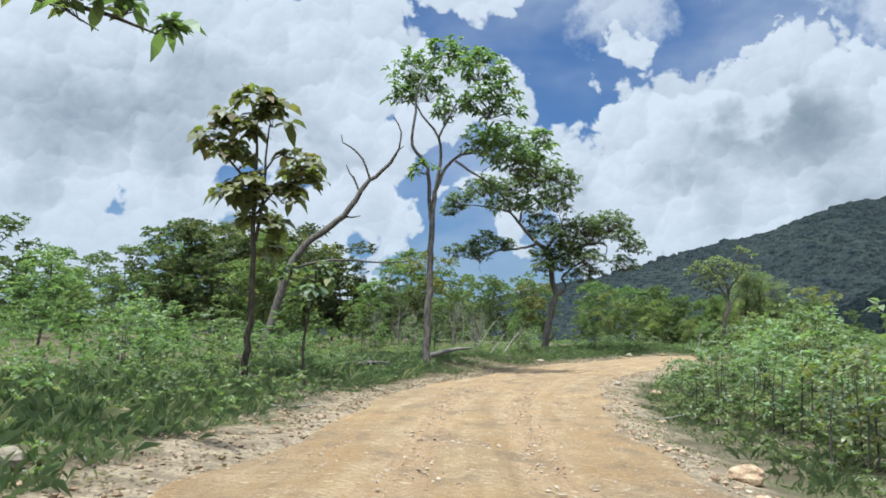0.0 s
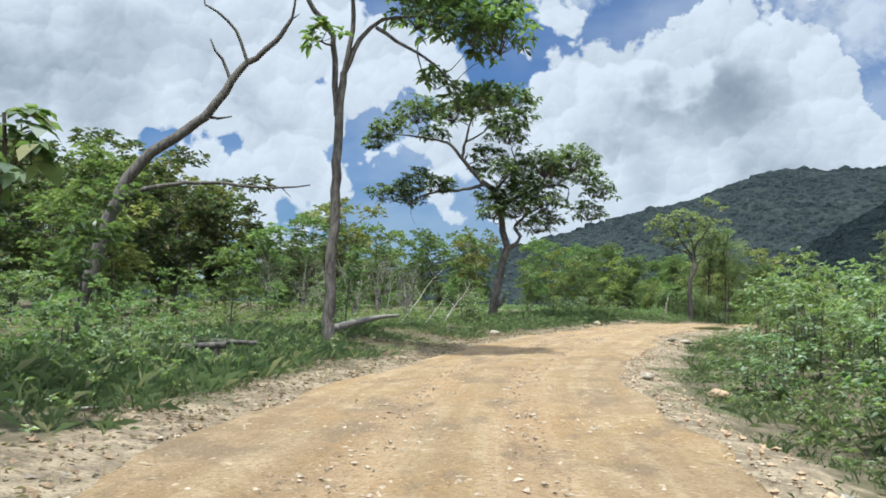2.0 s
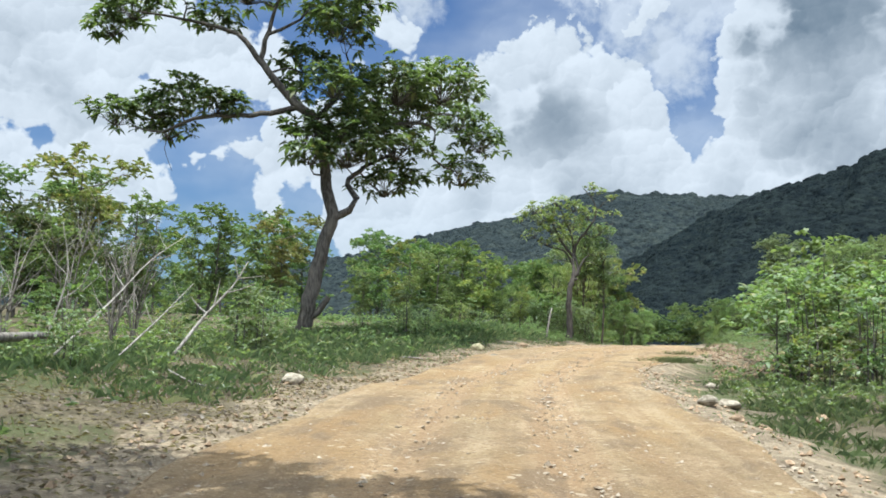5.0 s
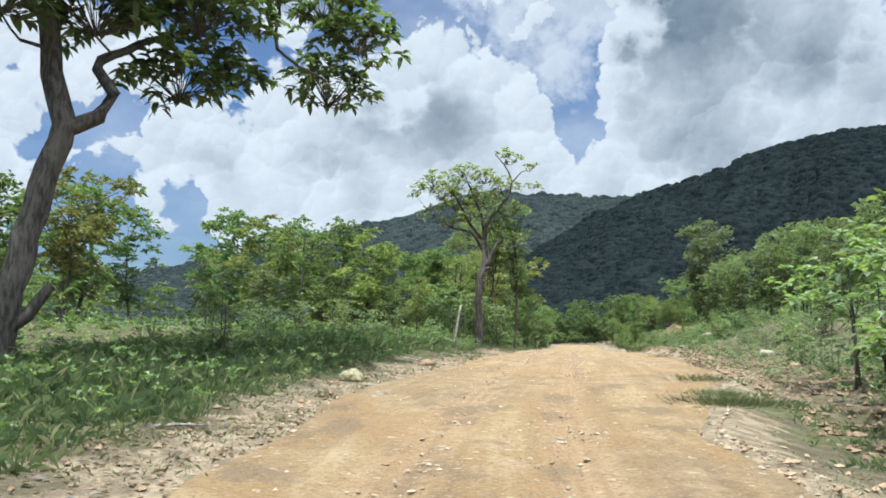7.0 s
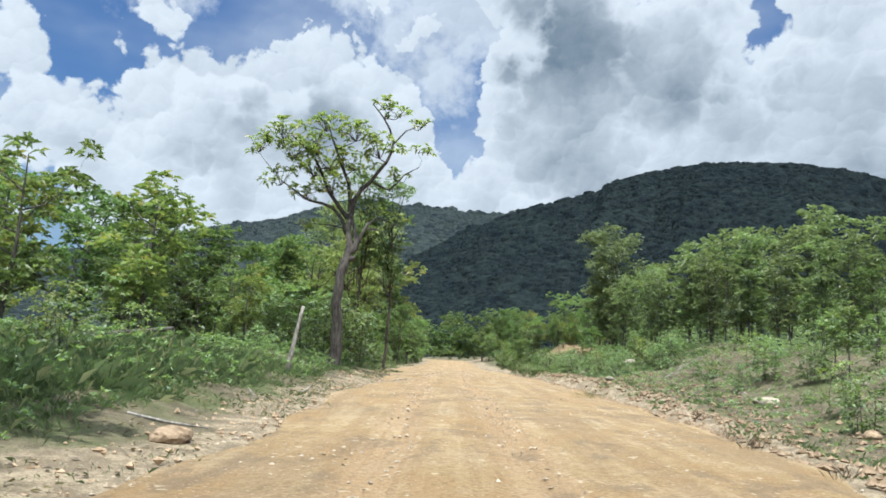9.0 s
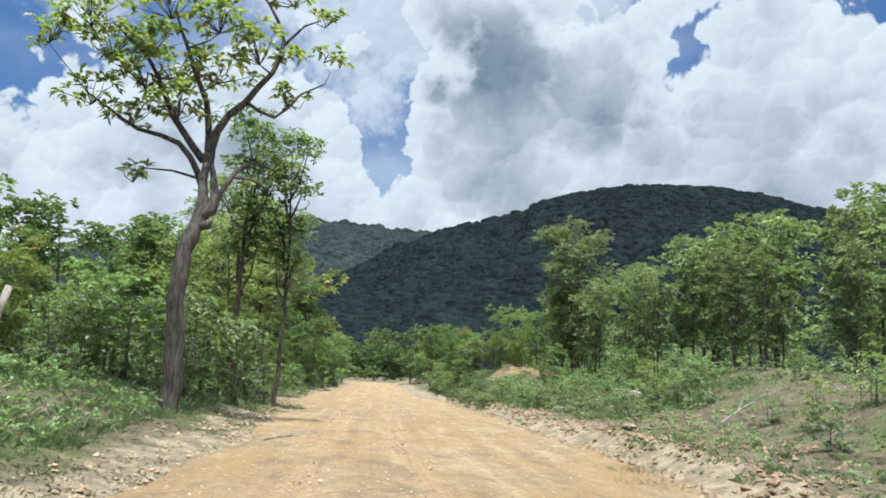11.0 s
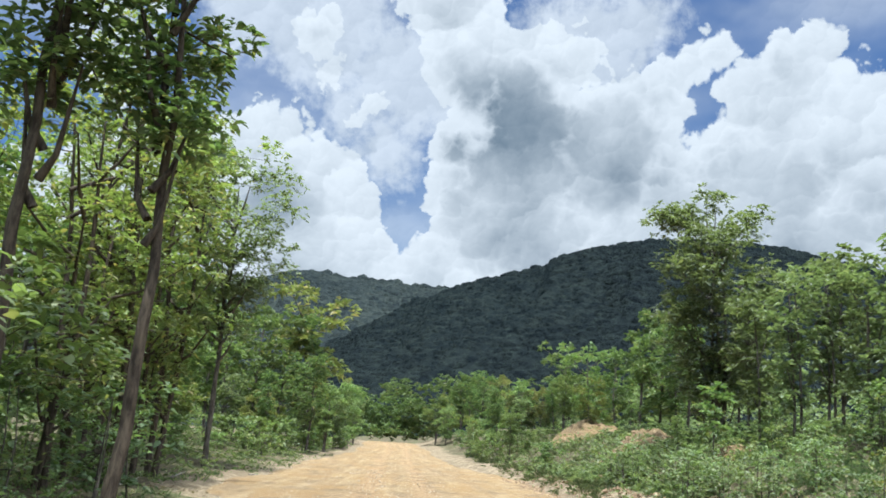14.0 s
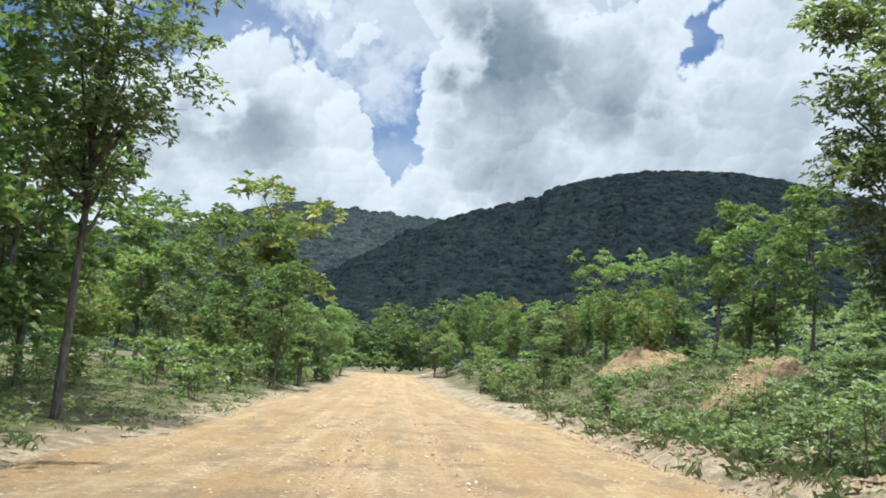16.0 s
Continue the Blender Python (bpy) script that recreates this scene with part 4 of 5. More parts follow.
# ---- trees of the woods, built once and set out many times ----
def wood_tree(name, label, h, seed, leaf=LEAF, bark=BARK, spread=0.3, low=0.35, pads=13, size=0.4, density=12, stems=1, lean_by=0.06, pad=1.0, category="tree", girth=0.012, width=0.42, plain=True, wobble=0.03):
    rng = random.Random(seed)
    limbs, masses = [], []
    for k in range(stems):
        a = rng.uniform(0, 6.28)
        foot = (0.25 * k * math.cos(a), 0.25 * k * math.sin(a))
        top = (foot[0] + rng.uniform(-1, 1) * lean_by * h, foot[1] + rng.uniform(-1, 1) * lean_by * h, h * rng.uniform(0.8, 0.9))
        mid = ((foot[0] + top[0]) / 2 + rng.uniform(-1, 1) * wobble * h, (foot[1] + top[1]) / 2 + rng.uniform(-1, 1) * wobble * h, top[2] * 0.5)
        limbs.append(limb([(*foot, -0.2), mid, top], girth * h + (0.02 if h > 4.5 else 0.0), 0.02 if h > 4.5 else 0.006))
        for j in range(max(2, pads // stems)):
            t = low + (0.84 - low) * (j + rng.random()) / max(2, pads // stems)
            a = rng.uniform(0, 6.28)
            ax = [foot[i] + (top[i] - foot[i]) * t for i in (0, 1)]
            taper = math.sin(math.pi * min(1.0, 0.25 + 0.75 * (1 - (t - low) / (1.01 - low)))) ** 0.6
            r = spread * h * rng.uniform(0.45, 1.0) * max(0.25, taper)
            end = (ax[0] + math.cos(a) * r, ax[1] + math.sin(a) * r, h * t + 0.12 * h * rng.uniform(0.3, 1.0))
            if j % 3 == 0 and h > 4.5:
                limbs.append(limb([(ax[0], ax[1], h * t * 0.9), ((ax[0] + end[0]) / 2, (ax[1] + end[1]) / 2, h * t * 0.97), end], 0.006 * h, 0.015 if h > 4.5 else 0.004))
            w = h * rng.uniform(0.08, 0.14) * pad
            masses.append((*end, w, w * rng.uniform(0.6, 0.9)))
        masses.append((*top[:2], h * 0.93, h * 0.08 * pad, h * 0.07 * pad))
    return make_tree(name, label, limbs, masses, leaf, bark, density, 6, size, seed, width=width, category=category, sides=6, twig=0.008, whole=True, plain=plain)


KINDS = {
    "round": (9.0, wood_tree("forest_tree", "leafy green forest tree with a rounded crown", 9.0, 21, low=0.22, pads=17, spread=0.27)),
    "bushy": (7.5, wood_tree("forest_tree", "bushy green forest tree branching near the ground", 7.5, 22, LEAF_BUSH, low=0.1, pads=20, spread=0.3)),
    "slim": (9.5, wood_tree("slim_tree", "slim forest tree with tufted branches", 9.5, 23, spread=0.15, low=0.3, pads=17, pad=0.85)),
    "twin": (8.0, wood_tree("forest_tree", "two-stemmed forest tree with an open crown", 8.0, 24, LEAF_BUSH, stems=2, low=0.25, pads=18, spread=0.25, density=12)),
    "dense": (8.5, wood_tree("forest_tree", "dark green forest tree with a dense crown", 8.5, 25, low=0.12, pads=22, spread=0.28)),
    "yellow": (7.0, wood_tree("forest_tree", "young forest tree with yellow-green leaves", 7.0, 26, LEAF_YELLOW, low=0.12, pads=17, spread=0.27)),
    "bronze": (8.0, wood_tree("forest_tree", "forest tree with a brownish-green crown", 8.0, 27, LEAF_BRONZE, low=0.3, pads=16, spread=0.3)),
    "brown": (8.0, wood_tree("forest_tree", "dark brownish-green forest tree with a heavy crown", 8.0, 29, LEAF_SHADE, low=0.1, pads=26, spread=0.27, density=13)),
    "dense2": (8.5, wood_tree("forest_tree", "tall leafy forest tree with layered boughs", 8.5, 28, LEAF_BUSH, low=0.2, pads=20, spread=0.24)),
    "column": (7.0, wood_tree("young_tree", "slim two-stemmed young tree with grey-green leaves", 7.0, 30, LEAF_GREY, BARK, low=0.1, pads=24, spread=0.14, stems=2, density=14, pad=0.8, lean_by=0.04, girth=0.006, size=0.34)),
    "pole": (6.5, wood_tree("young_tree", "young pole-stemmed tree with tiered grey-green leaves", 6.5, 38, LEAF_GREY, BARK, low=0.14, pads=18, spread=0.15, density=15, pad=0.9, lean_by=0.05, girth=0.007, size=0.34)),
}
SHRUBS = [
    wood_tree("bush", "light green roadside bush with broad leaves", 2.4, 31, LEAF_BUSH, low=0.03, pads=24, spread=0.5, stems=3, size=0.2, density=18, pad=1.7, category="bush", plain=False, width=0.5),
    wood_tree("bush", "leafy green roadside bush", 1.7, 32, LEAF, low=0.03, pads=18, spread=0.6, stems=3, size=0.17, density=24, pad=1.8, category="bush", plain=False, width=0.5),
    wood_tree("bush", "yellow-green roadside bush of thin stems", 2.0, 33, LEAF_YELLOW, low=0.04, pads=18, spread=0.5, stems=4, size=0.18, density=20, pad=1.7, category="bush", plain=False, width=0.5),
    wood_tree("bush", "dense mid-green thicket bush", 2.8, 34, LEAF_BUSH, low=0.03, pads=26, spread=0.45, stems=4, size=0.21, density=16, pad=1.5, category="bush", plain=False, width=0.5),
]
SAPLINGS = [
    wood_tree("sapling", "thin sapling with a few broad leaves", 3.2, 41, LEAF_BUSH, low=0.3, pads=8, spread=0.16, size=0.32, density=22, pad=1.0, category="sapling"),
    wood_tree("sapling", "green sapling with drooping leaves", 4.2, 42, LEAF, low=0.25, pads=10, spread=0.15, size=0.32, density=18, pad=1.0, category="sapling"),
]
FAR_SHRUBS = [
    wood_tree("bush", "green bush at the end of the road", 2.6, 35, LEAF_BUSH, low=0.06, pads=14, spread=0.5, stems=3, size=0.36, density=7, pad=1.9, category="bush", width=0.5),
    wood_tree("bush", "dull green bush of the far roadside", 2.2, 36, LEAF, low=0.06, pads=14, spread=0.5, stems=3, size=0.34, density=8, pad=1.9, category="bush", width=0.5),
]
used = set()


def plant(ob, x, y, scale, turn):
    """The first use moves the thing itself, later ones copy it."""
    z = float(land(x, y)[0]) - 0.06
    m = pose(x, y, z, 0, 0, turn)
    if ob.name in used:
        o = copy_thing(ob, m)
    else:
        used.add(ob.name)
        o = ob
        o.matrix_basis = m
    o.scale = (scale, scale, scale)
    return o


def category_of(kinds):
    return kinds[0].get("category", "")


def scatter(kinds, n, s_range, d_range, scale, gap, seed, group, taken, wall=None):
    """Sets out up to n plants at random over a stretch of the roadside, at least gap apart."""
    rng = random.Random(seed)
    tries = 0
    while n > 0 and tries < 6000:
        tries += 1
        s, d = rng.uniform(*s_range), rng.uniform(*d_range)
        x, y, _ = spot(s, d)
        s2, d2, _ = along_road(x, y)
        if -edge_left(s2)[0] - 1.2 < d2[0] < edge_right(s2)[0] + 1.2:
            continue
        if 33 < s2[0] < 53 and -8.5 < d2[0] < 0 and category_of(kinds) == "bush":
            continue
        if any((x - a) ** 2 + (y - b) ** 2 < gap * gap for a, b in taken):
            continue
        taken.append((x, y))
        n -= 1
        o = plant(rng.choice(kinds), x, y, rng.uniform(*scale), rng.uniform(0, 360))
        o["group"] = group


woods = [(-0.9, 38.7), (-5.5, 24.7), (-8.6, 38.6), (8.1, 65.3), (31.3, 92.4)]


def grove(kind, places):
    """Trees of one kind at (x, y, height)."""
    h0, ob = KINDS[kind]
    rng = random.Random(len(places) * 7 + len(kind))
    for x, y, h in places:
        x, y = x + rng.uniform(-0.4, 0.4), y + rng.uniform(-0.4, 0.4)
        plant(ob, x, y, h / h0 / 0.98, rng.uniform(0, 360))["group"] = "trees of the roadside woods"
        woods.append((x, y))


# the trees that make the skyline
grove("dense", [(-28, 53, 8.0), (-21, 62, 8.9), (5, 90, 7.1), (20, 108, 8.4), (-15, 103, 10.9), (21, 113, 8.8), (31, 110, 7.2), (13, 100, 6.8), (24, 109, 8.3), (64, 153, 10.9), (76, 121, 6.5)])
grove("bushy", [(-18, 38, 4.8), (1, 85, 7.1), (28, 96, 3.4), (-8, 114, 5.5), (29, 116, 9.0), (10, 97, 8.3), (18, 83, 4.8), (18, 104, 5.1), (85, 138, 7.2), (82, 133, 6.6), (77, 123, 6.5)])
grove("round", [(-20, 51, 6.1), (-17, 57, 6.9), (-4, 80, 7.3), (9, 95, 7.1), (27, 107, 8.0), (-11, 119, 5.5), (1, 110, 9.4), (25, 117, 9.0), (36, 113, 7.3), (27, 111, 8.5), (33, 111, 7.8), (59, 147, 9.9), (68, 156, 11.2), (80, 129, 5.9), (73, 118, 6.6)])
grove("bronze", [(-19, 73, 10.4), (-14, 79, 10.0), (-2, 82, 9.0), (-28, 115, 16.7), (-24, 116, 15.1), (9, 86, 6.5), (71, 157, 14.0)])
grove("yellow", [(-8, 61, 6.9), (18, 91, 6.1), (21, 84, 4.9), (28, 93, 3.4)])
grove("dense2", [(-7, 85, 4.2), (32, 100, 3.4), (57, 144, 9.0)])
grove("twin", [(-4, 110, 11.7), (5, 115, 8.2), (-6, 94, 5.5)])
grove("slim", [(7, 110, 8.2), (29, 102, 3.4), (36, 110, 7.8), (78, 125, 8.0)])
grove("column", [(58, 93, 7.2), (56, 88, 6.6), (59, 96, 7.0), (61, 90, 8.2), (53, 83, 5.5), (64, 105, 6.4), (62, 100, 7.5), (60, 104, 5.6), (54.5, 92, 5.2), (57.5, 99, 5.6), (55.5, 96, 4.9), (63, 95, 7.8), (66, 101, 8.0), (58, 85, 6.8), (51.5, 86, 4.6)])
grove("pole", [(57, 91, 6.6), (59, 88, 7.6), (55, 85.5, 5.6), (61, 97, 6.6), (63.5, 108, 6.0), (61.5, 106.5, 5.4), (56, 94, 5.4), (59, 101.5, 5.4), (53, 89.5, 4.8), (65, 98, 7.8), (67, 106, 7.4), (60, 93.5, 6.9), (57.5, 96.5, 6.1), (69, 112, 7.0)])
grove("brown", [(-10.7, 54.4, 8.4), (-9.2, 57.9, 8.2), (-7.3, 60.3, 7.4), (-13.9, 51.3, 7.6), (-14.7, 58.4, 7.2), (-16.5, 52.4, 8), (-12.2, 64.4, 7.5), (-15.8, 66.5, 7), (-5.5, 65.6, 4.6), (-3.8, 69.8, 4.8), (-1.6, 71.9, 5.2), (-19.2, 62.1, 8)])
grove("dense", [(47.4, 126.6, 9.5), (43.0, 124.0, 9.0), (40.5, 119.5, 8.5), (45.0, 131.0, 10.0), (50.0, 134.5, 9.0)])
grove("round", [(44.5, 121.0, 8.0), (49.0, 130.0, 8.6), (38.0, 116.0, 8.4), (41.5, 128.5, 9.5)])
# two tall feathery trees, and the tall ones beside the last stretch
tall_pair = wood_tree("tall_slim_tree", "tall narrow tree with feathery tufts up its stem", 12.0, 51, LEAF, bark=BARK_DARK, spread=0.11, low=0.36, pads=32, pad=0.46, size=0.24, density=25, lean_by=0.02, girth=0.008, plain=False)
plant(tall_pair, 37.2, 101.6, 0.98, 20)
plant(tall_pair, 38.6, 101.0, 0.94, 200)
roadside = wood_tree("roadside_tree", "leafy tree with several dark stems standing by the road", 11.5, 52, LEAF_YELLOW, spread=0.19, low=0.16, bark=BARK_DARK, pads=46, stems=3, pad=0.62, size=0.19, density=20, girth=0.007, plain=False)
plant(roadside, 43.2, 113.4, 0.95, 0)
plant(roadside, 41.0, 110.5, 1.05, 130)
airy = wood_tree("roadside_tree", "tall pale-stemmed tree with an airy crown", 13.0, 53, LEAF_GREY, BARK, spread=0.22, low=0.34, pads=58, pad=0.62, size=0.2, density=36, lean_by=0.008, wobble=0.008, girth=0.008, plain=False)
plant(airy, 48.0, 121.4, 1.0, 40)
plant(airy, 42.6, 116.6, 0.92, 160)
leafy = wood_tree("roadside_tree", "yellow-green leafy tree close beside the road", 8.0, 57, LEAF_YELLOW, BARK_DARK, spread=0.25, low=0.14, pads=40, pad=0.75, size=0.2, density=20, stems=2, girth=0.008, plain=False)
plant(leafy, 38.7, 106.0, 1.0, 10)
plant(leafy, 36.0, 105.2, 0.85, 100)
plant(leafy, 40.0, 109.0, 0.95, 220)
plant(leafy, 41.8, 112.0, 1.05, 300)
grey = wood_tree("roadside_tree", "big grey-green tree of many stems behind the spoil heaps", 10.8, 54, LEAF_GREY, spread=0.24, low=0.05, pads=78, stems=3, pad=0.85, size=0.25, density=21, girth=0.008, plain=False)
plant(grey, 65.0, 110.4, 1.0, 0)
over_wood = [limb([(0, 0, -0.2), (0.1, 0.1, 2.5), (0.3, 0.2, 5.0), (0.2, 0.1, 6.4)], 0.16, 0.07),
             limb([(0.2, 0.15, 4.2), (1.4, 0.6, 5.0), (2.8, 1.0, 5.3), (4.0, 1.4, 5.2), (4.6, 1.5, 5.0)], 0.07, 0.012),
             limb([(3.0, 1.05, 5.3), (3.7, 0.8, 5.0), (4.2, 0.7, 4.7)], 0.02, 0.008)]
over_pads = [(2.3, 0.9, 5.5, 0.5, 0.3), (3.0, 1.1, 5.5, 0.45, 0.3), (3.6, 1.2, 5.45, 0.5, 0.25), (4.2, 1.4, 5.3, 0.4, 0.25), (3.9, 0.8, 4.95, 0.4, 0.2), (4.6, 1.5, 5.1, 0.3, 0.2),
             (0.2, 0, 6.6, 0.9, 0.6), (-0.8, 0.2, 6.0, 0.9, 0.6), (0.6, -0.6, 6.0, 0.8, 0.5)]
over = make_tree("overhanging_tree", "tree whose leafy bough hangs over the roadside", over_wood, over_pads, LEAF, BARK_DARK, density=16, per=6, size=0.34, seed=56, width=0.5, droop=0.5)
stand(over, -8.4, 8.8, sink=-0.1)

everything = list(KINDS.values())
TREES = [ob for _, ob in everything]
# woods behind and between them
scatter(TREES, 22, (12, 66), (-46, -15), (0.5, 0.85), 2.6, 1, "woods left of the road", woods)
scatter(TREES, 18, (60, 110), (-45, -13), (0.35, 0.55), 2.6, 2, "woods left of the road", woods)
scatter(TREES, 26, (116, 176), (-30, -11), (0.65, 1.0), 2.8, 3, "woods left of the road", woods)
scatter(TREES, 12, (40, 85), (24, 60), (0.25, 0.42), 3.0, 4, "woods right of the road", woods)
scatter(TREES, 24, (85, 180), (17, 40), (0.35, 0.6), 2.8, 5, "woods right of the road", woods)
scatter(TREES, 12, (186, 215), (-30, 40), (0.6, 0.85), 3.0, 6, "woods at the end of the road", woods)
scatter(SAPLINGS, 14, (20, 130), (-16, -6), (0.5, 1.1), 2.0, 61, "saplings in the verge", woods)
scatter(SAPLINGS, 10, (70, 130), (9, 16), (0.5, 0.9), 2.0, 62, "saplings in the verge", woods)
brush = []
for k, (x, y, size) in enumerate(((21, 55, 1.15), (22.3, 56.8, 1.3), (23.6, 55.6, 1.35), (25, 59, 1.6), (23.8, 58.3, 1.2), (27, 61.5, 1.5), (21.6, 53.3, 1.0), (26.2, 58.0, 1.5), (19.6, 52.4, 0.8), (28.5, 63.5, 1.4), (2.4, 49.6, 0.42))):
    plant(SHRUBS[(3, 0, 2)[k % 3]], x, y, size, 47 * k)["group"] = "bushes beside the road"
    brush.append((x, y))
scatter(TREES, 16, (150, 190), (-13, -5.5), (0.45, 0.75), 2.4, 63, "woods at the end of the road", woods)
scatter(TREES, 14, (150, 190), (6, 15), (0.35, 0.6), 2.4, 64, "woods at the end of the road", woods)
scatter(TREES, 16, (196, 214), (-8, 12), (0.6, 0.9), 2.0, 65, "woods at the end of the road", woods)
scatter(FAR_SHRUBS, 20, (140, 190), (-9, -4.2), (0.5, 0.9), 1.3, 66, "bushes beside the road", brush)
scatter(FAR_SHRUBS, 14, (140, 190), (5, 9), (0.5, 0.9), 1.3, 67, "bushes beside the road", brush)
scatter(SHRUBS, 12, (12, 42), (-9, -5.4), (0.28, 0.55), 1.0, 72, "bushes beside the road", brush)
scatter([SHRUBS[2], SHRUBS[0], SHRUBS[2], SHRUBS[1], SHRUBS[3]], 40, (7, 48), (5.4, 13), (0.6, 1.1), 1.05, 7, "bushes beside the road", brush)
scatter(SHRUBS, 10, (40, 75), (7, 20), (0.4, 0.8), 1.6, 71, "bushes beside the road", brush)
scatter(SHRUBS, 54, (72, 135), (7.4, 14), (0.36, 0.72), 1.0, 81, "bushes beside the road", brush)
scatter(SHRUBS, 16, (108, 142), (7.2, 10.5), (0.3, 0.55), 1.0, 82, "bushes beside the road", brush)
scatter(SHRUBS, 18, (75, 180), (9, 18), (0.35, 0.8), 1.4, 8, "bushes beside the road", brush)
scatter(SHRUBS, 32, (8, 62), (-17, -6.5), (0.4, 0.85), 1.3, 9, "bushes beside the road", brush)
scatter(SHRUBS, 18, (62, 92), (-10, -5.8), (0.35, 0.75), 1.2, 101, "bushes beside the road", brush)
scatter(SHRUBS, 10, (50, 100), (-14, -7), (0.3, 0.65), 1.5, 10, "bushes beside the road", brush)
scatter(SHRUBS, 26, (102, 117), (-11, -4.4), (0.6, 1.4), 1.1, 11, "bushes beside the road", brush)
scatter(FAR_SHRUBS, 14, (122, 185), (-14, -7), (0.4, 0.9), 1.3, 12, "bushes beside the road", brush)


# ---- ground cover ----
def bare_verge(s, d):
    """How bare the left verge is, before and beside the long fallen trunk."""
    return 0.75 * ease(s, 33, 38) * (1 - ease(s, 50, 56)) * ease(d, -8.2, -6.2) * (d < 0)


def place_many(n, s_range, d_range, seed, patch=0.5, scale=0.35, thin=1.0):
    """Random places beside the road, in patches."""
    rng = np.random.default_rng(seed)
    s, d = rng.uniform(*s_range, n * 3), rng.uniform(*d_range, n * 3)
    k = np.interp(s, STEPS, np.arange(len(STEPS))).astype(int)
    x, y = CENTRE[k, 0] + RIGHT[k, 0] * d + AHEAD[k, 0] * (s - STEPS[k]), CENTRE[k, 1] + RIGHT[k, 1] * d + AHEAD[k, 1] * (s - STEPS[k])
    f = np.sin(x * scale + 2 * np.sin(y * scale * 0.7) + seed) * np.sin(y * scale * 1.1 + 1.7 * np.sin(x * scale * 0.6)) * 0.5 + 0.5
    out = np.maximum(-d - edge_left(s), d - edge_right(s))
    if thin:
        f = f - 0.7 * thin * bare_verge(s, d)
    good = np.flatnonzero((f + rng.uniform(-0.25, 0.25, len(f)) > patch) & (out > 0.05 + 0.5 * rng.random(len(f))))[:n]
    return x[good], y[good], land(x[good], y[good]), rng


def grass_field(label, n, s_range, d_range, tall, seed, patch=0.45, mat=GRASS):
    tuft = 16
    x, y, z, rng = place_many(n // tuft, s_range, d_range, seed, patch)
    m = len(x)
    base = np.repeat(np.column_stack([x, y, z - 0.03]), tuft, 0) + rng.normal(0, 0.16, (m * tuft, 3)) * (1, 1, 0)
    along = rng.normal(0, 0.45, (m * tuft, 3)) + (0, 0, 1)
    size = np.repeat(rng.uniform(0.4, 1.0, m), tuft) * rng.uniform(0.5, 1.1, m * tuft) * tall
    ob = new("grass", mesh_from("grass", *leaf_blades(base, along, size, rng, width=0.017, fold=0.02, droop=0.35, simple=True), mat))
    return tagged(ob, label, "grass", kind="stuff")


def weed_field(label, n, s_range, d_range, tall, size, seed, patch=0.4, mat=LEAF_BUSH):
    x, y, z, rng = place_many(n, s_range, d_range, seed, patch, 0.5)
    up = rng.uniform(0.03, 1.0, len(x)) ** 1.5 * tall
    at = np.column_stack([x, y, z + up])
    ob = new("weeds", mesh_from("weeds", *rosettes(at, np.repeat([[0, 0, 1.0]], len(x), 0), 5, size, rng, width=0.5, simple=True), mat))
    return tagged(ob, label, "weeds", kind="stuff")


grass_field("green grass among the weeds of the verge", 52000, (4, 62), (-11, -4.0), 0.5, 1, 0.22)
grass_field("tall grass standing in patches on the verge", 16000, (8, 46), (-9, -5), 0.8, 8, 0.5)
grass_field("tall green grass along the verge", 40000, (57, 106), (-11, -4.4), 0.45, 2, 0.25)
grass_field("short patchy grass at the road edge", 18000, (57, 106), (-5.5, -2.9), 0.18, 6, 0.35)
grass_field("short patchy grass at the road edge", 8000, (5, 60), (3.0, 5.0), 0.16, 7, 0.5)
grass_field("short green grass at the road edge", 16000, (105, 165), (-14, -2.8), 0.35, 3, 0.4)
grass_field("thin grass on the roadside bank", 16000, (5, 62), (4.2, 13), 0.4, 4, 0.45)
grass_field("thin grass on the roadside bank", 26000, (58, 140), (4.5, 17), 0.35, 5, 0.45)
weed_field("low broad-leaved weeds under the trees", 6000, (0, 62), (-20, -4.2), 0.5, 0.14, 11, 0.2)
weed_field("low broad-leaved weeds under the trees", 5200, (60, 112), (-18, -4.4), 0.5, 0.12, 12, 0.25)
weed_field("low broad-leaved weeds under the trees", 4600, (108, 185), (-20, -5.5), 0.6, 0.15, 13, 0.2)
weed_field("low broad-leaved weeds on the bank", 3600, (5, 62), (4.8, 18), 0.5, 0.14, 14, 0.3)
weed_field("low broad-leaved weeds on the bank", 5200, (60, 150), (6.8, 20), 0.55, 0.13, 15, 0.3, LEAF_GREY)
grass_field("tall green grass in front of the trees", 34000, (58, 88), (-10.5, -5.0), 0.75, 41, 0.3)
grass_field("green grass over the broken edge of the bank", 30000, (104, 140), (7.2, 13.5), 0.45, 42, 0.3)
grass_field("rough grass round the spoil heaps", 30000, (124, 172), (5.6, 16), 0.6, 45, 0.2)
weed_field("weeds round the spoil heaps", 3000, (122, 172), (6.0, 16), 0.6, 0.16, 46, 0.25, LEAF_BUSH)
grass_field("tall grass beside the cut log", 9000, (26, 35), (-8.5, -4.2), 0.85, 43, 0.15)
grass_field("thick grass among the roadside bushes", 22000, (8, 60), (4.6, 12), 0.55, 44, 0.35)


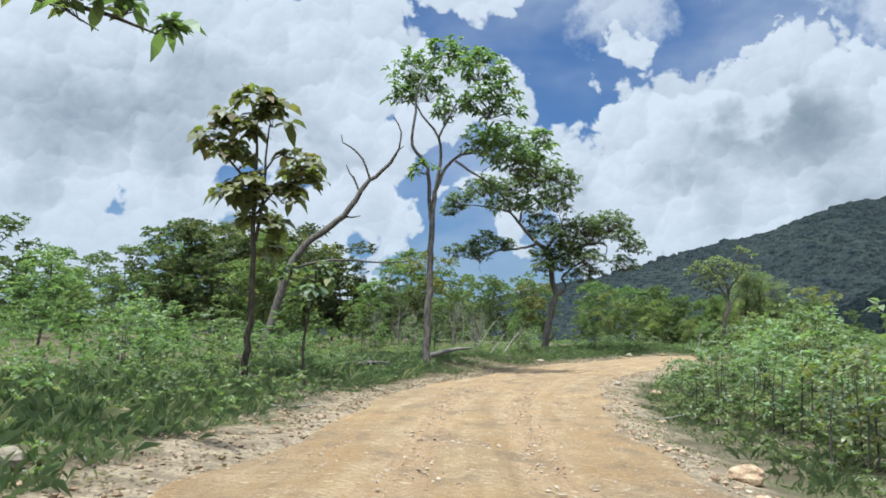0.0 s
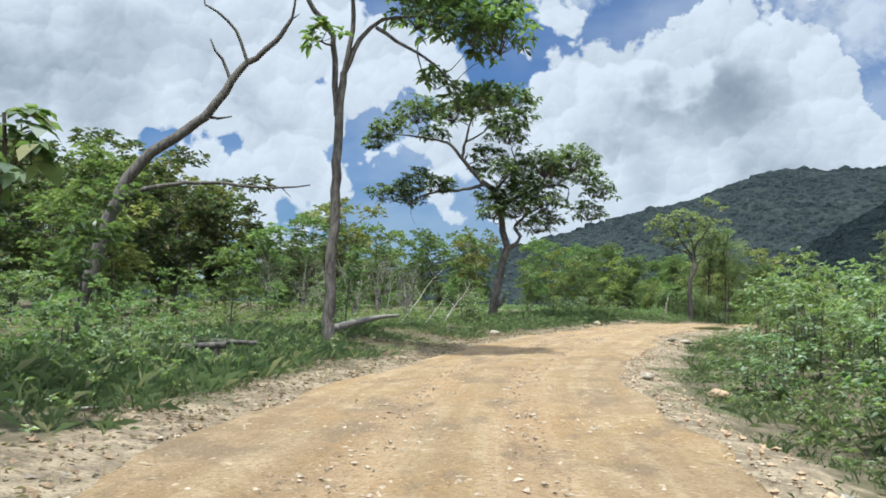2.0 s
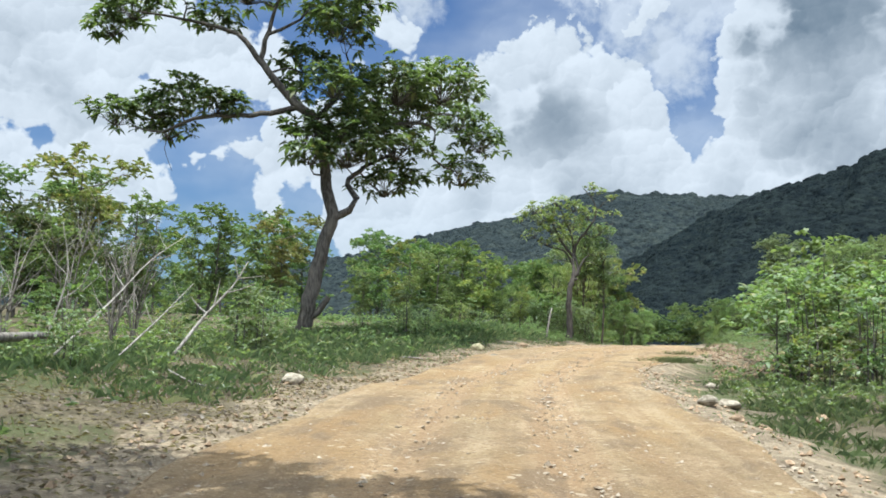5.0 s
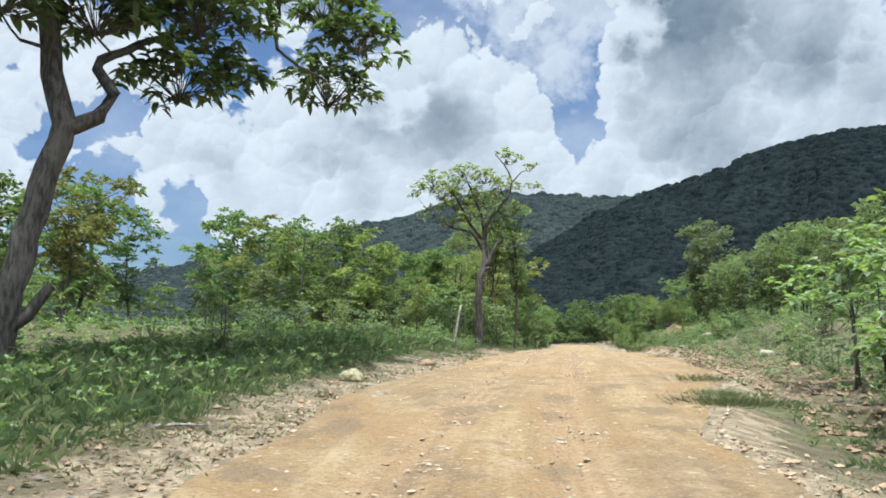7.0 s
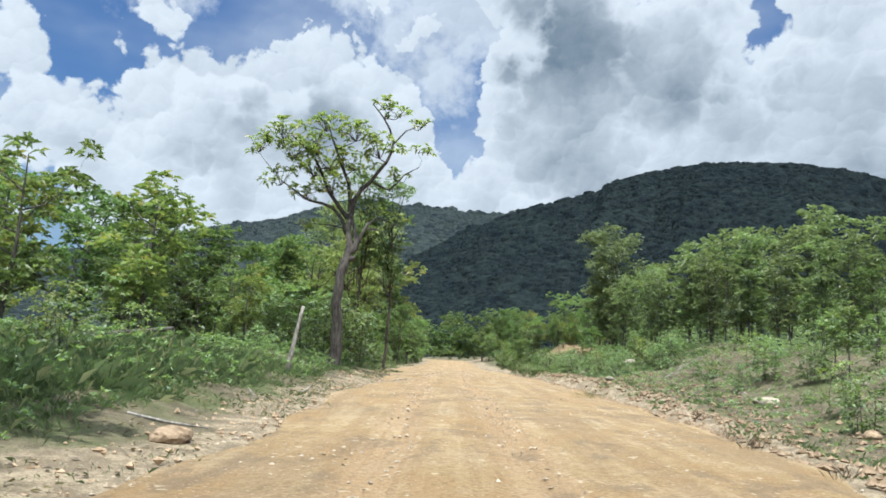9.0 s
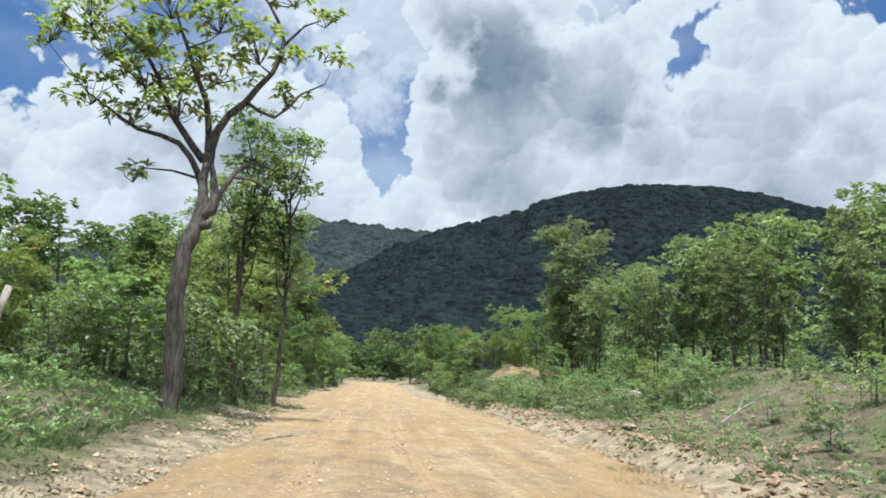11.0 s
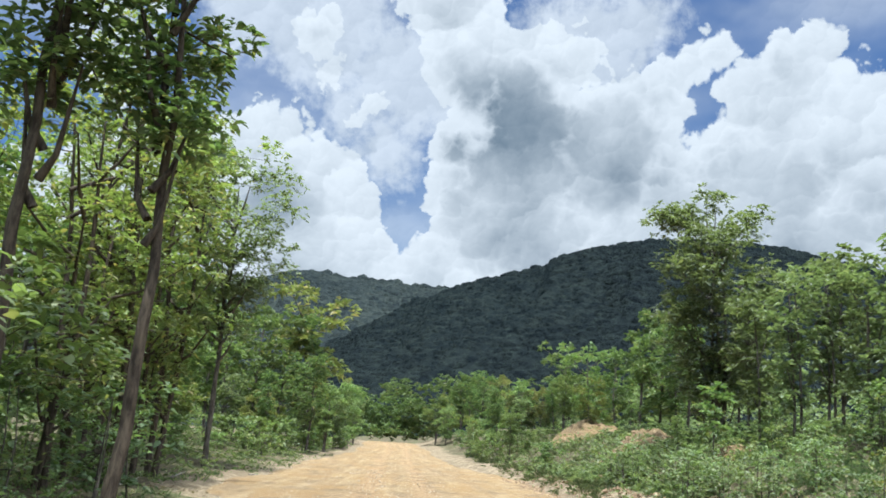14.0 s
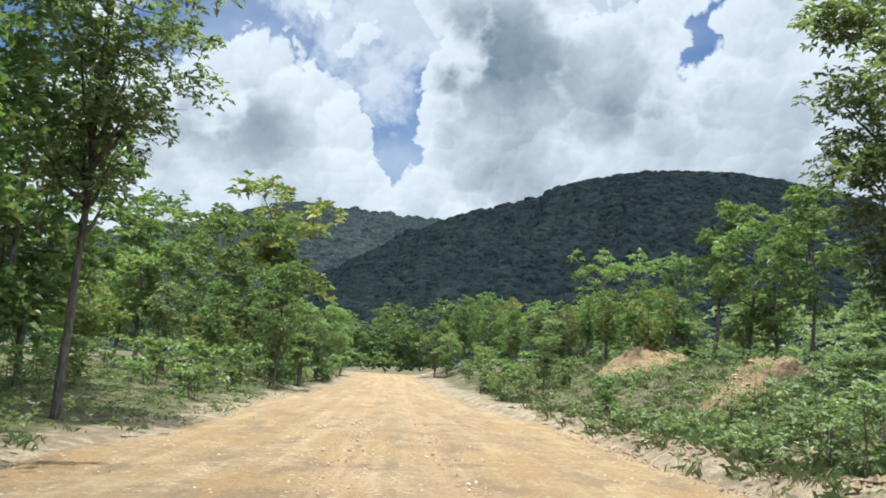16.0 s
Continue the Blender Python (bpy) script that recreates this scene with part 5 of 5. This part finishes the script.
def litter(label, n, s_range, d_range, seed):
    x, y, z, rng = place_many(n, s_range, d_range, seed, 0.4, 0.6, thin=-0.4)
    at = np.column_stack([x, y, z + rng.uniform(0.005, 0.04, len(x))])
    along = rng.normal(0, 1, (len(x), 3)) * (1, 1, 0.15)
    ob = new("leaf_litter", mesh_from("leaf_litter", *leaf_blades(at, along, rng.uniform(0.05, 0.12, len(x)), rng, width=0.5, fold=0.15, droop=0.02, simple=True), LEAF_DRY))
    return tagged(ob, label, "leaf litter", kind="stuff")


litter("dry brown leaves scattered on the verge", 8000, (0, 62), (-7, -2.3), 21)
litter("dry brown leaves scattered on the verge", 5000, (60, 120), (-8, -2.4), 22)
litter("dry brown leaves on the stony bank", 6000, (5, 140), (2.8, 13), 23)
litter("drift of dry brown leaves below the fallen trunk", 7000, (24, 56), (-6.8, -2.6), 24)

# ---- stones ----


def stones_mesh(name, at, size, rng, mat, flat=0.6):
    """Small angular stones, each a skewed eight-sided lump."""
    n = len(at)
    tip = np.array([(1, 0, 0), (0, 1, 0), (-1, 0, 0), (0, -1, 0), (0, 0, 1), (0, 0, -1)], float)
    tri = np.array([(0, 1, 4), (1, 2, 4), (2, 3, 4), (3, 0, 4), (1, 0, 5), (2, 1, 5), (3, 2, 5), (0, 3, 5)])
    lump = tip[None] * rng.uniform(0.6, 1.4, (n, 6, 1)) + rng.normal(0, 0.22, (n, 6, 3))
    a = rng.uniform(0, 2 * np.pi, (n, 1))
    lump = np.stack([lump[..., 0] * np.cos(a) - lump[..., 1] * np.sin(a), lump[..., 0] * np.sin(a) + lump[..., 1] * np.cos(a), lump[..., 2] * flat], -1)
    V = at[:, None] + lump * np.asarray(size)[:, None, None]
    return mesh_from(name, V.reshape(-1, 3), (np.arange(n)[:, None, None] * 6 + tri[None]).reshape(-1, 3), mat)


def gravel(label, n, s_range, d_range, size, seed, mat):
    rng = np.random.default_rng(seed)
    s, d = rng.uniform(*s_range, n), rng.uniform(*d_range, n)
    d = np.clip(d, -edge_left(s) - 0.6, edge_right(s) + 0.6)
    k = np.interp(s, STEPS, np.arange(len(STEPS))).astype(int)
    x, y = CENTRE[k, 0] + RIGHT[k, 0] * d + AHEAD[k, 0] * (s - STEPS[k]), CENTRE[k, 1] + RIGHT[k, 1] * d + AHEAD[k, 1] * (s - STEPS[k])
    z = CENTRE[k, 2] + 0.02 - 0.01 * np.abs(d)
    ob = new("gravel", stones_mesh("gravel", np.column_stack([x, y, z]), size * rng.uniform(0.35, 1.0, n) ** 1.6, rng, mat))
    return tagged(ob, label, "gravel", kind="stuff")


def verge_clods(label, n, s_range, near, far, size, seed):
    """Loose earth and stones in a band beside the road, thinning outwards."""
    rng = np.random.default_rng(seed)
    s = rng.uniform(*s_range, n)
    d = near + (far - near) * rng.random(n) ** 1.5
    k = np.interp(s, STEPS, np.arange(len(STEPS))).astype(int)
    x, y = CENTRE[k, 0] + RIGHT[k, 0] * d + AHEAD[k, 0] * (s - STEPS[k]), CENTRE[k, 1] + RIGHT[k, 1] * d + AHEAD[k, 1] * (s - STEPS[k])
    z = np.where((-d < edge_left(s) + 0.3) & (d < edge_right(s) + 0.3), np.maximum(land(x, y), CENTRE[k, 2] - 0.05), land(x, y))
    ob = new("clods", stones_mesh("clods", np.column_stack([x, y, z + 0.01]), size * rng.uniform(0.25, 1.0, n) ** 1.8, rng, CLOD, 0.7))
    return tagged(ob, label, "clods", kind="stuff")


GRAVEL = stone_material("gravel_buff", (0.28, 0.205, 0.13), (0.56, 0.47, 0.35))
CLOD = stone_material("clod_brown", (0.20, 0.135, 0.08), (0.42, 0.30, 0.19))
gravel("pale gravel and pebbles on the dirt road", 7000, (4, 62), (-3.2, 3.4), 0.042, 31, GRAVEL)
gravel("pale gravel and pebbles on the dirt road", 7500, (60, 140), (-5, 6.5), 0.042, 32, GRAVEL)
gravel("dark clods and crumbs of earth on the dirt road", 2400, (4, 62), (-3.2, 3.4), 0.032, 37, CLOD)
gravel("dark clods and crumbs of earth on the dirt road", 2600, (60, 140), (-5, 6.5), 0.032, 38, CLOD)
verge_clods("loose clods and stones along the road edge", 2600, (6, 62), -2.2, -4.2, 0.06, 33)
verge_clods("loose clods and stones along the road edge", 1800, (6, 62), 2.4, 4.2, 0.06, 34)
verge_clods("loose clods and stones along the road edge", 1400, (62, 112), -2.2, -4.0, 0.06, 35)
verge_clods("rubble of clods and stones at the foot of the bank", 6500, (62, 140), 5.0, 9.5, 0.1, 36)


def rock(name, label, x, y, size, seed, mat=STONE, category="rock", flat=0.65, sink=0.25):
    rng = np.random.default_rng(seed)
    bm = bmesh.new()
    bmesh.ops.create_icosphere(bm, subdivisions=3, radius=size)
    stretch = (rng.uniform(0.8, 1.3), rng.uniform(0.8, 1.3), flat)
    for v in bm.verts:
        f = 1 + 0.35 * noise.noise(v.co / size * 0.9 + Vector((seed, 0, 0))) + 0.12 * noise.noise(v.co / size * 3 + Vector((0, seed, 0)))
        v.co = Vector((v.co.x * stretch[0], v.co.y * stretch[1], v.co.z * stretch[2])) * f
    me = bpy.data.meshes.new(name)
    bm.to_mesh(me)
    bm.free()
    me.materials.append(mat)
    ob = tagged(new(name, me), label, category)
    ob.matrix_world = pose(x, y, float(land(x, y)[0]) + size * flat * (1 - 2 * sink), 0, 0, rng.uniform(0, 360))
    return ob


rock("boulder", "pale yellowish boulder at the grassy road edge", 14.75, 65.4, 0.2, 1, STONE_YELLOW, flat=0.95)
rock("boulder", "flat brown slab of rock lying on the verge", 18.8, 70.9, 0.27, 2, CLOD, flat=0.45)
rock("boulder", "pale rock half sunk in the bank", 36.6, 75.5, 0.28, 4)
rock("boulder", "flat pale stone beside the road", 14.1, 49.0, 0.2, 5, flat=0.5)
rock("boulder", "white stone at the foot of the bank", 48.3, 92.2, 0.32, 6)
rock("boulder", "rounded white stone on the rubble of the bank", 37.6, 76.6, 0.16, 8)
rock("boulder", "small pale stone by the roadside grass", 14.6, 63.2, 0.14, 7)
rng = random.Random(77)
for k in range(34):
    s, d = (rng.uniform(60, 135), rng.uniform(6.5, 12)) if k % 3 else (rng.uniform(8, 60), rng.choice((-1, 1)) * rng.uniform(3.2, 6))
    x, y, _ = spot(s, d)
    rock("stone", "weathered buff stone lying beside the road", x, y, rng.uniform(0.07, 0.22), 100 + k, STONE if k % 2 else CLOD, "stone", rng.uniform(0.5, 0.8))["group"] = "stones beside the road"


def heap(label, x, y, r, h, seed):
    """A spoil heap of earth and clods."""
    rng = np.random.default_rng(seed)
    n = 44
    u, v = np.meshgrid(np.linspace(-1, 1, n), np.linspace(-1, 1, n))
    q = np.hypot(u, v)
    bumpy = np.array([noise.fractal(Vector((a * 2.2 + seed, b * 2.2, 0)), 0.8, 2.0, 5) for a, b in zip(u.ravel(), v.ravel())]).reshape(n, n)
    z = h * np.maximum(0, 1 - q**1.3) * (1 + 0.35 * bumpy) + 0.10 * bumpy * (q < 1) - 0.15 * (q > 0.97)
    i = (np.arange(n - 1)[:, None] * n + np.arange(n - 1)[None]).ravel()
    wx, wy = x + u.ravel() * r, y + v.ravel() * r
    Vv = np.column_stack([wx - x, wy - y, land(wx, wy) - float(land(x, y)[0]) + z.ravel() - 0.02])
    ob = tagged(new("dirt_heap"), label, "dirt heap", "spoil heaps")
    ob.matrix_world = pose(x, y, float(land(x, y)[0]))
    part("earth", mesh_from("heap_earth", Vv, np.column_stack([i, i + 1, i + 1 + n, i + n]), EARTH, True), ob)
    k = 170
    pick = rng.integers(0, n * n, k)
    pick = pick[q.ravel()[pick] < 0.95]
    tagged(part("rubble", stones_mesh("heap_clods", Vv[pick], rng.uniform(0.03, 0.13, len(pick)), rng, CLOD, 0.8), ob), kind="stuff")
    return ob


heap("heap of pale brown earth and clods behind bushes", 75.5, 127.5, 2.4, 0.95, 1)
heap("heap of reddish-brown earth and clods on the bank", 67.2, 116.3, 2.0, 0.95, 2)
heap("low heap of brown earth on the bank", 59.6, 106.2, 1.1, 0.35, 4)


# ---- fallen wood ----
def log(name, label, points, radii, bark, category, branches=()):
    ob = tagged(new(name), label, category)
    o = Vector(points[0])
    local = [(p[0] - o.x, p[1] - o.y, p[2] - o.z, r) for p, r in zip(points, radii)]
    ob.matrix_world = Matrix.Translation(o)
    path = spline(local, 0.3)
    path = np.vstack([path[:1], path, path[-1:]])
    path[[0, -1], 3] = 0.002
    V, F = tubes([path], 10)
    part("stem", mesh_from(name + "_stem", V, F, bark, True), ob)
    for b in branches:
        part("branch", mesh_from(name + "_branch", *tubes([spline([(p[0] - o.x, p[1] - o.y, p[2] - o.z, p[3]) for p in b], 0.25)], 6), bark, True), ob)
    return ob


def on(x, y, up):
    return (x, y, float(land(x, y)[0]) + up)


log("fallen_log", "long grey fallen trunk lying in the roadside grass", [(-0.5, 39.4, 0.55), (0.25, 43.5, 0.83), (1.0, 47.5, 1.07), (1.8, 51.1, 1.22)], [0.12, 0.11, 0.09, 0.07], BARK_WEATHERED, "log")
log("cut_log", "short sawn log resting on two stubs", [on(-3.2, 31.0, 0.36), on(-2.3, 31.1, 0.42)], [0.065, 0.075], BARK, "log",
    [[(*on(-3.05, 31.0, -0.05), 0.06), (*on(-3.05, 31.0, 0.35), 0.06)], [(*on(-2.5, 31.1, -0.05), 0.09), (*on(-2.5, 31.1, 0.38), 0.085)]])
log("old_log", "mossy fallen log behind the grass", [on(-3.6, 33.2, 0.22), on(-2.0, 33.8, 0.3)], [0.07, 0.06], BARK, "log")
log("leaning_post", "pale weathered post leaning in the grass", [on(25.5, 83.4, -0.1), on(25.75, 83.55, 1.1), on(26.0, 83.7, 2.05)], [0.07, 0.06, 0.045], BARK_WEATHERED, "post")
log("fallen_log", "pale fallen pole lying in the verge", [on(19.5, 80.5, 0.3), on(22.0, 82.8, 0.5)], [0.08, 0.06], BARK, "log")
def dead_branch(label, points, r, twigs):
    """A bleached branch: points along its stem and (share of the stem, dx, dy, dz) for its side twigs."""
    path = spline([(*p, r * (1 - 0.75 * k / (len(points) - 1))) for k, p in enumerate(points)], 0.2)
    sides = []
    for share, dx, dy, dz in twigs:
        q = path[int(share * (len(path) - 1))]
        sides.append([(*q[:3], q[3] * 0.7), (q[0] + dx * 0.5, q[1] + dy * 0.5, q[2] + dz * 0.4, q[3] * 0.5), (q[0] + dx, q[1] + dy, q[2] + dz, 0.006)])
    return log("dead_branch", label, points, [0.8 * r * (1 - 0.75 * k / (len(points) - 1)) for k in range(len(points))], BARK_PALE, "branch", sides)


dead_branch("forked bleached branch sticking out of the grass", [on(3.9, 52.6, -0.05), on(4.5, 53.2, 0.9), on(5.0, 53.5, 1.5), on(5.3, 53.7, 2.1)], 0.05,
            [(0.6, 0.1, 0.1, 0.6), (0.75, 0.6, 0.0, 0.25), (0.85, -0.1, 0.1, 0.5), (0.9, 0.55, 0.1, 0.1), (0.5, -0.35, 0.1, 0.35)])
dead_branch("thin bleached branch leaning over the fallen trunk", [on(1.8, 51.5, 0.0), on(2.7, 52.6, 1.1), on(3.3, 53.6, 2.0), on(4.0, 54.6, 2.7)], 0.035,
            [(0.5, -0.3, 0.2, 0.5), (0.7, 0.5, 0.1, 0.2), (0.85, -0.2, 0.2, 0.4)])
dead_branch("thin bleached branch leaning in the grass", [on(2.9, 51.4, 0.0), on(3.6, 52.4, 0.7), on(4.2, 53.6, 1.5)], 0.03, [(0.45, -0.2, 0.1, 0.45), (0.7, 0.35, 0.1, 0.2), (0.8, -0.15, 0.1, 0.35)])
dead_branch("grey dead branch standing in the undergrowth", [on(1.2, 55.0, 0.0), on(1.5, 55.3, 1.6), on(1.3, 55.4, 2.8)], 0.035, [(0.4, 0.5, 0.1, 0.5), (0.6, -0.5, 0.0, 0.6), (0.8, 0.3, 0.1, 0.5)])
dead_branch("grey fallen branch lying over the bushes of the bank", [on(43.6, 85.6, 0.1), on(44.6, 85.3, 0.32), on(45.6, 84.9, 0.4)], 0.04, [(0.35, 0.5, 0.1, 0.45), (0.6, 0.4, -0.2, 0.35), (0.8, 0.35, 0.15, -0.05)])
dead_branch("thin grey branch lying at the grassy road edge", [on(31.6, 88.3, 0.05), on(32.6, 89.0, 0.15), on(33.6, 89.5, 0.1)], 0.03, [(0.5, 0.2, 0.5, 0.2), (0.7, 0.5, 0.2, 0.15)])


def bare_shrub(x, y, tall, seed):
    """A leafless shrub of thin grey stems that fork twice."""
    rng = random.Random(seed)
    ob = tagged(new("bare_shrub"), "leafless grey shrub of thin forking stems", "shrub", "leafless shrubs")
    ob.matrix_world = pose(x, y, float(land(x, y)[0]) - 0.05)
    for k in range(5):
        a = rng.uniform(0, 6.28)
        lean_out = rng.uniform(0.15, 0.4) * tall
        tip = (math.cos(a) * lean_out, math.sin(a) * lean_out, tall * rng.uniform(0.75, 1.0))
        mid = (tip[0] * 0.4 + rng.uniform(-0.1, 0.1), tip[1] * 0.4 + rng.uniform(-0.1, 0.1), tip[2] * 0.5)
        paths = [spline([(0, 0, 0, 0.03), (*mid, 0.02), (*tip, 0.005)], 0.25)]
        for _ in range(9):
            q = paths[0][rng.randint(len(paths[0]) // 4, len(paths[0]) - 2)]
            b, l = rng.uniform(0, 6.28), rng.uniform(0.3, 0.8) * tall * 0.35
            paths.append(np.array([q * (1, 1, 1, 0.7), (q[0] + math.cos(b) * l * 0.5, q[1] + math.sin(b) * l * 0.5, q[2] + l * 0.5, q[3] * 0.5), (q[0] + math.cos(b) * l * 0.8, q[1] + math.sin(b) * l * 0.8, q[2] + l * 1.1, 0.004)]))
        part("stem", mesh_from("bare_stem", *tubes(paths, 5), BARK_WEATHERED, True), ob)
    return ob


for k, (x, y, tall) in enumerate(((-1.6, 56.5, 3.6), (-0.2, 58.0, 3.9), (0.9, 60.2, 4.2), (-3.0, 58.6, 3.8), (2.4, 57.0, 3.0), (-4.2, 55.0, 3.4), (2.6, 61.5, 3.6))):
    bare_shrub(x, y, tall, 300 + k)


def tuft(x, y, tall, spread, n, seed, mat=GRASS, label="green tuft of grass on the bare road edge"):
    """One clump of grass."""
    rng = np.random.default_rng(seed)
    base = rng.normal(0, spread, (n, 3)) * (1, 1, 0) - (0, 0, 0.03)
    along = rng.normal(0, 0.28, (n, 3)) + (0, 0, 1) + base * 0.6
    ob = new("grass_tuft", mesh_from("grass_tuft", *leaf_blades(base, along, tall * rng.uniform(0.3, 1.1, n), rng, width=0.014, fold=0.01, droop=0.15, simple=True), mat))
    s, d, z = along_road(x, y)
    inside = -edge_left(s)[0] - 0.4 < d[0] < edge_right(s)[0] + 0.4
    ob.matrix_world = pose(x, y, max(float(land(x, y)[0]), float(z[0]) + 0.02 if inside else -99.0))
    return tagged(ob, label, "grass", kind="stuff")


tuft(19.7, 59.8, 0.26, 0.42, 1500, 1)
tuft(20.6, 61.0, 0.22, 0.3, 900, 2)
tuft(22.2, 63.2, 0.28, 0.3, 400, 3)
tuft(36.6, 82.6, 0.22, 0.3, 200, 4)
tuft(35.2, 81.2, 0.18, 0.3, 160, 5)
for k, (x, y) in enumerate(((27.0, 69.0), (27.5, 69.3), (28.6, 69.4), (28.2, 70.4), (25.4, 66.6), (31.2, 73.4))):
    tuft(x, y, 0.3, 0.07, 34, 20 + k, LEAF_DRY, "dry brown seedlings in the bare earth beside the road")
rng = random.Random(8)
for k in range(26):
    s, d = rng.uniform(15, 130), rng.choice((-1, -1, 1)) * rng.uniform(3.6, 7.5)
    x, y, _ = spot(s, d if d < 0 else d + 2.5 * (s > 65))
    a, l = rng.uniform(0, 6.28), rng.uniform(0.5, 1.6)
    log("stick", "dry grey stick lying on the verge", [on(x, y, 0.02), on(x + math.cos(a) * l * 0.5, y + math.sin(a) * l * 0.5, 0.05), on(x + math.cos(a) * l, y + math.sin(a) * l, rng.uniform(0.03, 0.25))],
        [0.025, 0.02, 0.01], BARK_PALE, "stick")["group"] = "sticks on the verge"


# ---- far woods that close the view ----
def far_woods(label, s_range, d_range, n, tall, seed, size=0.8, thick=2.2, mat=LEAF):
    rng = np.random.default_rng(seed)
    pads = []
    for _ in range(n):
        s, d = rng.uniform(*s_range), rng.uniform(*d_range)
        x, y, z = spot(s, d)
        top = rng.uniform(0.6, 1.0) * tall
        for h in (0.22, 0.55, 0.85):
            r = top * rng.uniform(0.2, 0.32)
            pads.append((x + rng.normal(0, 1), y + rng.normal(0, 1), z + top * h, r, r * 0.9))
    P, O, _ = pad_points(pads, thick, rng)
    ob = new("far_woods", mesh_from("far_woods", *rosettes(P, O, 6, size, rng, simple=True), mat))
    return tagged(ob, label, "forest", kind="stuff")


far_woods("tangled undergrowth beneath the forest trees", (14, 76), (-40, -11.5), 180, 2.3, 7, 0.28, 8.0, LEAF)
far_woods("tangled undergrowth beneath the forest trees", (112, 180), (-32, -12), 90, 2.8, 8, 0.32, 8.0, LEAF_BUSH)
far_woods("tangled undergrowth behind the spoil heaps", (84, 185), (17, 38), 120, 4.2, 9, 0.36, 6.0, LEAF_GREY)
far_woods("distant green woods behind the dead tree", (55, 125), (-58, -36), 60, 5.5, 10, 0.6, 3.0)
far_woods("distant green woods beyond the clearing", (-10, 70), (-95, -66), 110, 9.0, 1)
far_woods("dark undergrowth behind the grass of the verge", (6, 36), (-13.5, -8.0), 60, 1.5, 12, 0.2, 14.0, LEAF)
far_woods("tangled undergrowth at the edge of the clearing", (10, 60), (-66, -38), 140, 3.0, 11, 0.5, 4.0)
far_woods("distant green woods beyond the roadside trees", (60, 150), (-75, -48), 45, 8.0, 2)
far_woods("distant green woods right of the road", (20, 150), (62, 90), 55, 6.5, 3)
far_woods("distant green woods where the road ends", (222, 231), (-45, 45), 80, 9.0, 4)
far_woods("distant green woods where the road ends", (222, 228), (-14, 14), 40, 7.0, 13, 0.6, 4.0)
